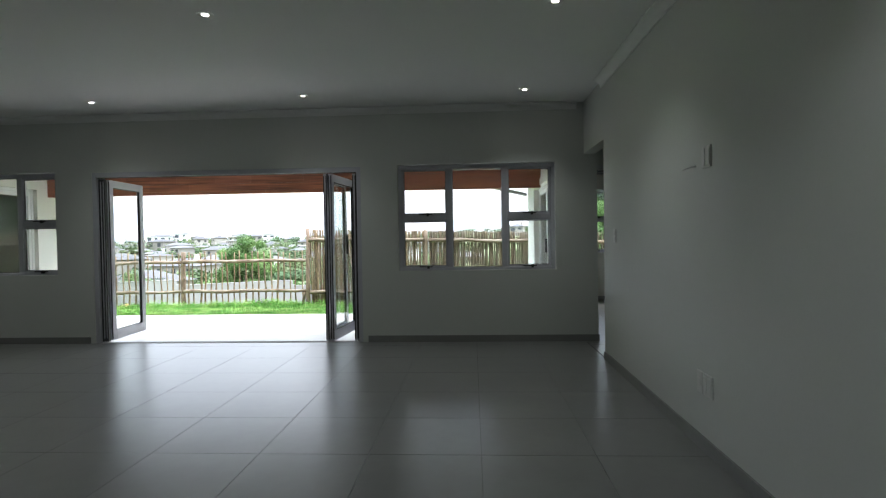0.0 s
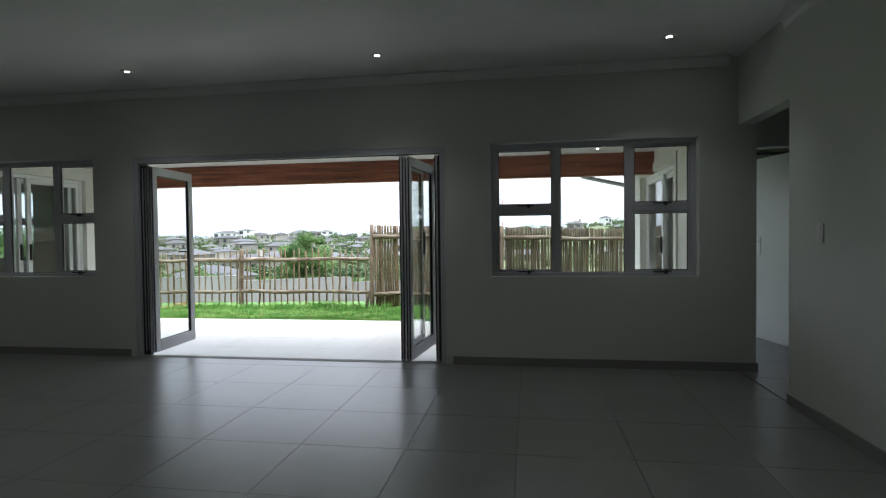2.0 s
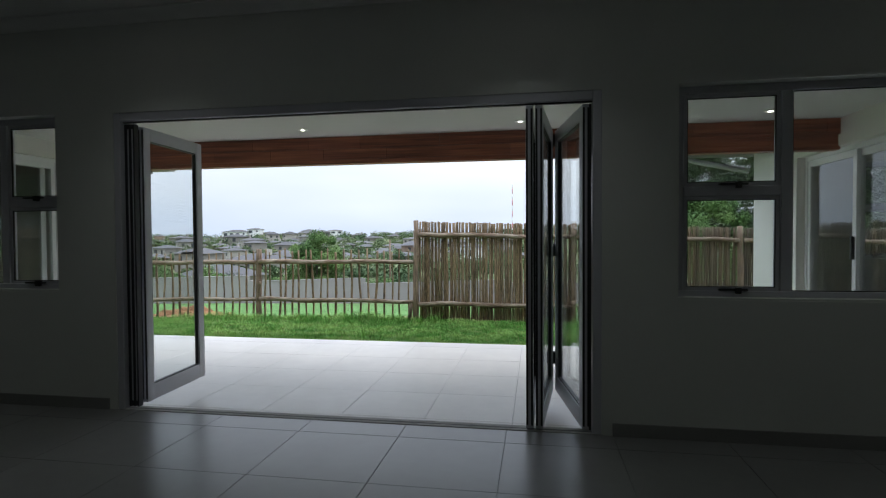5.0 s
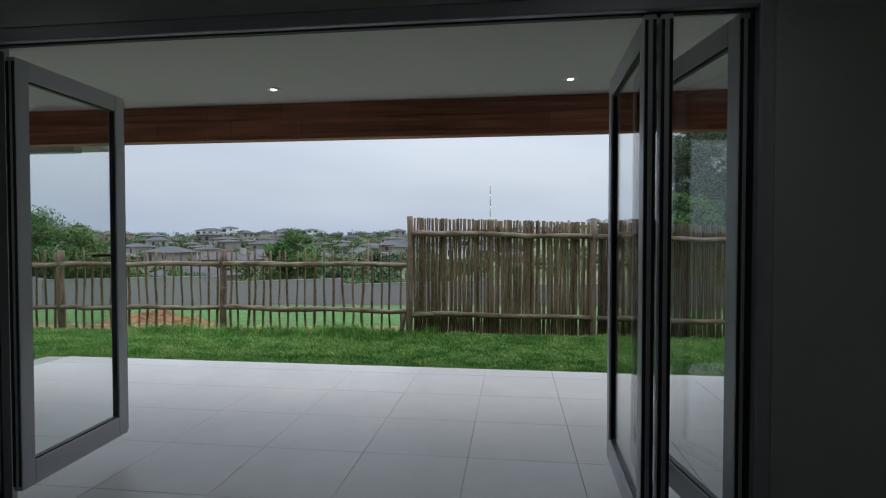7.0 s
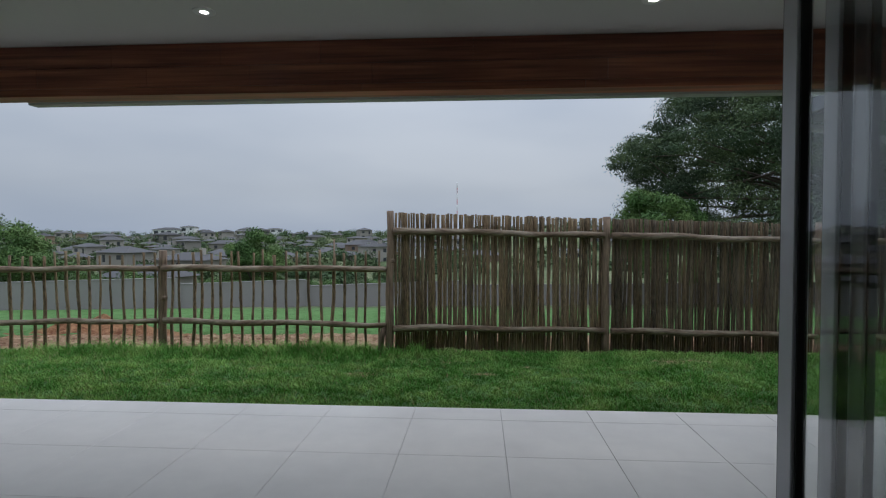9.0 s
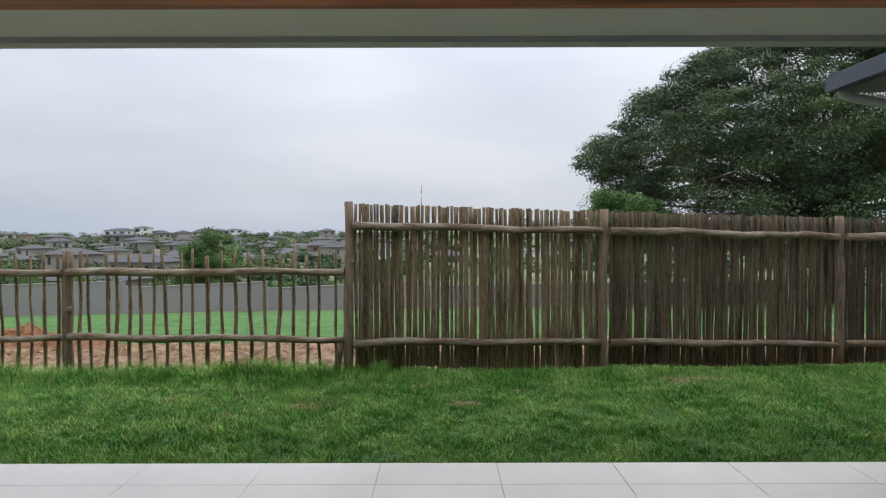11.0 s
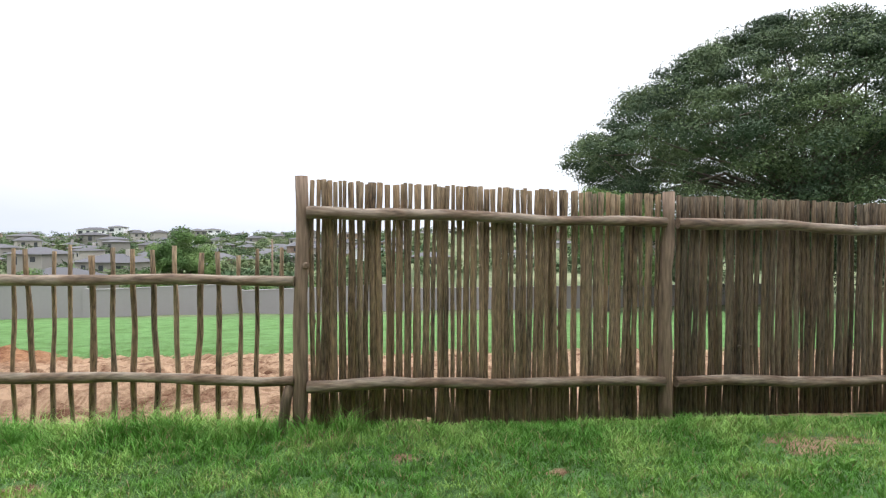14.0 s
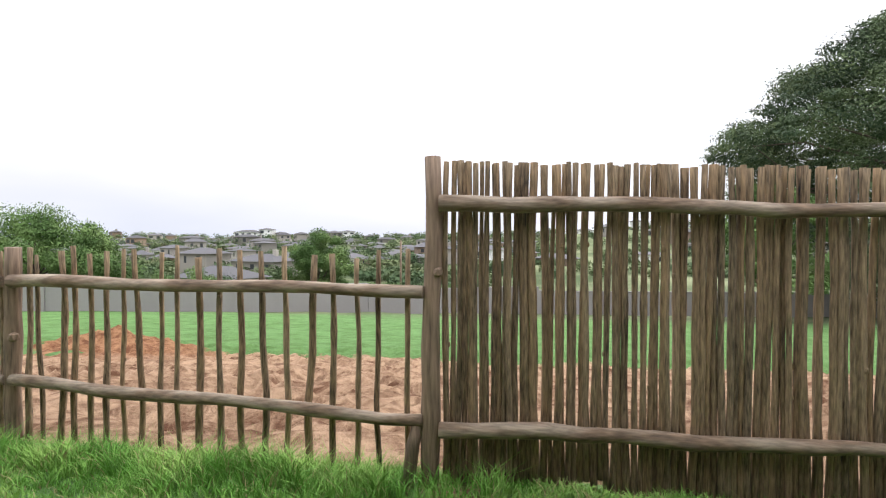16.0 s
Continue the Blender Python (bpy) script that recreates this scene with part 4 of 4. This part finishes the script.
# ---------------------------------------------------------------- trees
def leaf_cloud(rng, centres, radii, count, size, flat=0.5, shell=0.62):
    """Small bent leaf quads scattered through flattened clumps."""
    c = rng.integers(0, len(centres), count)
    d = rng.normal(size=(count, 3)); d /= np.linalg.norm(d, axis=1)[:, None]
    r = (shell + (1 - shell) * rng.uniform(0, 1, count) ** 0.5)[:, None]
    r = np.where(rng.uniform(0, 1, (count, 1)) < 0.35, r * rng.uniform(0.3, 1, (count, 1)), r)
    p = np.asarray(centres)[c] + d * r * np.asarray(radii)[c] * rng.uniform(0.8, 1.15, (count, 1))
    n = d + rng.normal(size=(count, 3)) * 0.7 + np.array([0, 0, 0.5])
    n /= np.linalg.norm(n, axis=1)[:, None]
    u = np.cross(n, rng.normal(size=(count, 3))); u /= np.linalg.norm(u, axis=1)[:, None]
    w = np.cross(n, u)
    s = rng.uniform(0.6, 1.3, (count, 1)) * size
    v = np.stack([p - u * s, p - w * s * 0.45, p + u * s, p + w * s * 0.45], 1).reshape(-1, 3)
    return v, np.arange(count * 4).reshape(-1, 4)


def tree(name, x, y, z0, trunk_h, trunk_r, centres, radii, count, size, mat, seed, label, cat="tree"):
    rng = np.random.default_rng(seed)
    ob = tagged(empty(name, (x, y, z0)), label, cat)
    bm = bmesh.new()
    top = Vector((0, 0, trunk_h))
    add_tube(bm, [(0, 0, -0.3), (trunk_r * 0.3, 0, trunk_h * 0.5), top], [trunk_r * 1.3, trunk_r, trunk_r * 0.8], 10)
    part("trunk", bm, BARK, ob)
    cs = np.asarray(centres)
    for c in cs[rng.permutation(len(cs))[:min(len(cs), 110 if trunk_r > 0.5 else 14)]]:
        bm = bmesh.new()
        c = Vector(c)
        m1 = top.lerp(c, 0.4) + Vector((0, 0, (c.z - top.z) * 0.12))
        m2 = top.lerp(c, 0.75) + Vector(rng.normal(size=3) * 0.05 * c.length)
        add_tube(bm, [top * 0.9, m1, m2, c], [trunk_r * 0.3, trunk_r * 0.16, trunk_r * 0.09, trunk_r * 0.03], 5, False)
        part("limb", bm, BARK, ob)
    v, f = leaf_cloud(rng, centres, radii, count, size)
    part("crown", raw_mesh("crown", v, f, mat), mat, ob)
    return ob


def dome_clumps(rng, n, rx, ry, rz, zc, clump, flat, low=-0.15):
    cs, rs = [], []
    for k in range(n):
        a, u = rng.uniform(0, 2 * math.pi), rng.uniform(low, 1)
        e = math.sqrt(max(0, 1 - u * u))
        s = rng.uniform(0.78, 1.0) if rng.uniform() < 0.75 else rng.uniform(0.35, 0.78)
        cs.append((rx * e * math.cos(a) * s, ry * e * math.sin(a) * s, zc + rz * u * s))
        q = clump * rng.uniform(0.6, 1.3)
        rs.append((q, q, q * flat))
    return cs, rs


rg = np.random.default_rng(8)
cs, rs = [], []
for k in range(1230):
    a, rho = rg.uniform(0, 2 * math.pi), rg.uniform(0, 1) ** 0.55
    if k >= 640:
        rho *= 0.93
        top_z = 11.2 + 11.2 * (1 - rho ** 2.0)
        cs.append((19.6 * rho * math.cos(a), 15 * rho * math.sin(a), rg.uniform(1.0 + 6.5 * rho ** 3, top_z * 0.94)))
        q = rg.uniform(1.1, 2.4)
        rs.append((q, q, q * 0.5))
        continue
    top_z = 12.1 + 11.2 * (1 - rho ** 2.0)
    z_ = top_z * rg.uniform(0.93, 1.0) if rg.uniform() < 0.62 else rg.uniform(6.5 + 4 * rho, top_z)
    cs.append((19.6 * rho * math.cos(a), 15 * rho * math.sin(a), z_))
    q = rg.uniform(0.8, 2.1)
    rs.append((q, q, q * 0.38))
tree("spreading_tree", 28.5, 53.0, gz(28.5, 53.0), 8.5, 0.8, cs, rs, 640000, 0.10, LEAF_DARK, 21, "huge dark green spreading umbrella-shaped tree beyond the fence")
cs, rs = dome_clumps(rg, 46, 3.0, 3.2, 4.0, 4.0, 0.9, 0.7, -0.5)
tree("garden_tree", 9.5, 45.5, gz(9.5, 45.5), 2.5, 0.22, cs, rs, 30000, 0.11, LEAF, 22, "lighter green bushy tree beside the big tree")
cs, rs = dome_clumps(rg, 100, 6.2, 5, 5.0, 2.2, 1.25, 0.75, -0.4)
tree("garden_tree", -39.3, 43.5, gz(-39.3, 43.5), 2.4, 0.28, cs, rs, 85000, 0.10, LEAF, 23, "dense bright green leafy tree behind the grey boundary wall")
cs, rs = dome_clumps(rg, 60, 2.9, 2.6, 3.5, 3.4, 0.8, 0.75, -0.7)
tree("round_bush", -23.9, 57.5, gz(-23.9, 57.5), 2.0, 0.15, cs, rs, 42000, 0.095, LEAF, 24, "round-topped leafy green bush tree beyond the boundary wall")
for k, (x, y, r, h, m) in enumerate(((-32.5, 52, 2.4, 2.2, LEAF), (-29.0, 47, 2.2, 1.7, LEAF), (-21.0, 53, 2.6, 1.5, LEAF_DARK), (-18.0, 58, 2.5, 1.7, LEAF), (-26.5, 60, 2.6, 1.6, LEAF), (-38, 62, 3.5, 2.4, LEAF_DARK),
                                     (-13.0, 64, 2.8, 1.5, LEAF), (-15.5, 75, 3.5, 2.2, LEAF_DARK), (-40, 52, 3.0, 2.4, LEAF), (-47, 58, 3.8, 3.0, LEAF_DARK), (-41, 68, 2.6, 2.0, LEAF), (-50, 70, 2.8, 2.2, LEAF), (-34, 72, 2.8, 1.8, LEAF), (-29, 70, 2.4, 1.8, LEAF_DARK), (-54, 66, 3, 2.6, LEAF))):
    cs, rs = dome_clumps(rg, 20, r, r * 0.9, h, h * 0.45, r * 0.33, 0.7, -0.5)
    tree("shrub", x, y, gz(x, y), 0.5, 0.07, cs, rs, 8000, 0.10, m, 40 + k, "rounded green garden shrub below the boundary wall", "shrub")

# wooded slopes beyond the houses
rf2 = np.random.default_rng(5)
cs, rs = [], []
for k in range(1600):
    y = rf2.uniform(85, 330)
    x = -rf2.uniform(0.02, 0.98) * y if rf2.uniform() < 0.72 else rf2.uniform(-0.02, 0.75) * y
    if (x > -10 and y < 110) or (y < 150 and abs(x / y + 0.42) < 0.05):
        continue
    q = rf2.uniform(1.0, 2.4) * (0.65 + y / 450)
    cs.append((x, y, gz(x, y) + q * 0.6)); rs.append((q, q, q * 0.75))
v, f = leaf_cloud(rf2, cs, rs, 200000, 0.42)
tagged(new("far_trees", raw_mesh("far_trees", v, f, LEAF_FAR)), "scattered trees and bush on the far slopes", "trees", kind="stuff")


# ---------------------------------------------------------------- houses of the far suburb
def house(x, y, w, d, floors, rz, pitch, z, seed, paint=None):
    rg = random.Random(seed)
    ob = tagged(empty("house", (x, y, z), rz), ("two-storey" if floors > 1 else "single-storey") + " pale plastered house with a grey hipped roof on the hillside", "house", "houses on the far slope")
    H = 2.3 * floors
    boxes("wall", paint or HOUSE_WALL, ob, (-w / 2, w / 2, -d / 2, d / 2, -3, H))
    bm = bmesh.new()
    o = 0.6
    b = [bm.verts.new(v) for v in ((-w / 2 - o, -d / 2 - o, H), (w / 2 + o, -d / 2 - o, H), (w / 2 + o, d / 2 + o, H), (-w / 2 - o, d / 2 + o, H))]
    r = max(0.3, w / 2 - d / 2)
    t = [bm.verts.new((-r, 0, H + pitch)), bm.verts.new((r, 0, H + pitch))]
    bm.faces.new(b[::-1]); bm.faces.new((b[0], b[1], t[1], t[0])); bm.faces.new((b[2], b[3], t[0], t[1])); bm.faces.new((b[1], b[2], t[1])); bm.faces.new((b[3], b[0], t[0]))
    part("roof", bm, HOUSE_ROOF, ob)
    nwin = max(2, int(w / 3.2))
    for fl in range(floors):
        for k in range(nwin):
            cx = -w / 2 + (k + 0.5) * w / nwin
            ww = rg.choice((0.45, 0.7, 0.95))
            boxes("window", HOUSE_GLASS, ob, (cx - ww, cx + ww, -d / 2 - 0.03, -d / 2 - 0.002, fl * 2.3 + rg.choice((0.2, 0.8)), fl * 2.3 + 1.75))
    if rg.random() < 0.4:
        boxes("chimney", HOUSE_WALL, ob, (w * 0.22, w * 0.22 + 0.8, -0.4, 0.4, H, H + pitch + 0.8))


rh = random.Random(77)
house(-46.5, 77, 10, 6.5, 1, -18, 1.5, -6.6, 1)
house(-58.5, 110, 10.5, 7, 1, -12, 1.4, -5.9, 2)
house(-80, 122, 9.5, 6.5, 1, -20, 1.3, -4.9, 3)
house(-99, 110, 13, 8, 1, -15, 1.5, -4.1, 4)
house(-86, 94, 10, 7, 1, -25, 1.4, -5.0, 5)
house(-160, 276, 13, 8, 2, 8, 1.2, -0.8, 9, WHITE_PLASTIC)
house(-151, 279, 7, 6, 2, 8, 0.8, 0.6, 10, WHITE_PLASTIC)
placed = [(-156, 277)]
for k in range(400):
    y = rh.uniform(135, 300)
    x = -rh.uniform(0.10, 0.95) * y if rh.random() < 0.85 else rh.uniform(-0.1, 0.6) * y
    if any(math.hypot(x - a, y - b) < 8.5 for a, b in placed):
        continue
    placed.append((x, y))
    if len(placed) > 135:
        break
    house(x, y, rh.uniform(5, 9.5), rh.uniform(3.8, 6), 2 if rh.random() < 0.28 else 1, rh.uniform(-60, 60), rh.uniform(0.6, 1.3), gz(x, y) - 0.8, 100 + k, rh.choice((None, None, None, None, WHITE_PLASTIC, HOUSE_BROWN, HOUSE_BROWN)))

# mast and field posts
mast = tagged(empty("radio_mast", (-14.5, 305, gz(-14.5, 305))), "tall slender red and white banded radio mast on the skyline", "mast")
RED = material("red_band_paint", (0.45, 0.06, 0.05), 0.6, coarse=(0.05, 1), fine=(0.03, 8))
for k in range(9):
    bm = bmesh.new()
    add_tube(bm, [(0, 0, k * 3.1), (0, 0, k * 3.1 + 3.1)], [0.2, 0.2], 6)
    part("mast_section", bm, RED if k % 2 else WHITE_PLASTIC, mast)
bm = bmesh.new()
add_tube(bm, [(-19.0, 68, gz(-19, 68) - 0.2), (-19.0, 68, 0.7)], [0.12, 0.10], 7)
tagged(part("utility_pole", bm, POST), "single wooden utility pole among the bushes", "pole")


# ---------------------------------------------------------------- floor tiles
def tile_mesh(name, w, d, mat):
    bm = bmesh.new()
    b = 0.001
    lo = [bm.verts.new((x, y, -0.008)) for x, y in ((0, 0), (w, 0), (w, d), (0, d))]
    mi = [bm.verts.new((x, y, -b)) for x, y in ((0, 0), (w, 0), (w, d), (0, d))]
    hi = [bm.verts.new((x, y, 0)) for x, y in ((b, b), (w - b, b), (w - b, d - b), (b, d - b))]
    for p, q in ((lo, mi), (mi, hi)):
        for k in range(4):
            bm.faces.new((p[k], p[(k + 1) % 4], q[(k + 1) % 4], q[k]))
    bm.faces.new(hi)
    return mesh_of(name, bm, mat)


def tiled(name, label, x0, x1, y0, y1, z, ox, oy, sx, sy, mat, near=lambda x, y: True, gap=0.0025):
    root = tagged(empty(name, (x0, y0, z)), label, kind="structure")
    cache, rest = {}, []
    for i in range(math.floor((x0 - ox) / sx), math.ceil((x1 - ox) / sx)):
        for j in range(math.floor((y0 - oy) / sy), math.ceil((y1 - oy) / sy)):
            a, b = max(x0, ox + i * sx), min(x1, ox + (i + 1) * sx - gap)
            c, d = max(y0, oy + j * sy), min(y1, oy + (j + 1) * sy - gap)
            if b - a < 0.02 or d - c < 0.02:
                continue
            if not near(a, c):
                rest.append((a - x0, b - x0, c - y0, d - y0, -0.008, 0))
                continue
            key = (round(b - a, 3), round(d - c, 3))
            if key not in cache:
                cache[key] = tile_mesh("tile", *key, mat)
            t = new("tile", cache[key])
            t.location = (a - x0, c - y0, 0)
            t.parent = root
    if rest:
        boxes("tiles_behind", mat, root, *rest, kind="stuff")


tiled("floor", "large grey porcelain floor tiles mottled to imitate cloudy reflections, with thin dark joints", WEST, EAST, SOUTH, NIN + 0.001, 0.0, -3.115, 7.54, 0.61, 0.60, TILE, lambda x, y: y > 1.0)
tiled("passage_floor", "large grey porcelain floor tiles in the passage and bedroom", EAST, 4.9, 6.84, BN0, 0.0, -3.115, 7.54, 0.61, 0.60, TILE, lambda x, y: x < 3.4)
structure("patio_slab", PATIO_GROUT, (-7.0, RW, NIN + 0.087, PATIO_EDGE - 0.004, -0.30, PATIO_Z - 0.007), (-7.0, LW, 10.16, PATIO_EDGE - 0.004, -0.3, PATIO_Z - 0.0071), (RW, 5.1, BN1, BN1 + 0.3, -0.35, -0.2), label="screed slab of the patio")
tiled("patio_floor", "pale grey square patio tiles with fine joints", -6.749, RW, NIN + 0.089, PATIO_EDGE, PATIO_Z, -3.08, 9.965, 0.60, 0.60, PATIO_TILE)
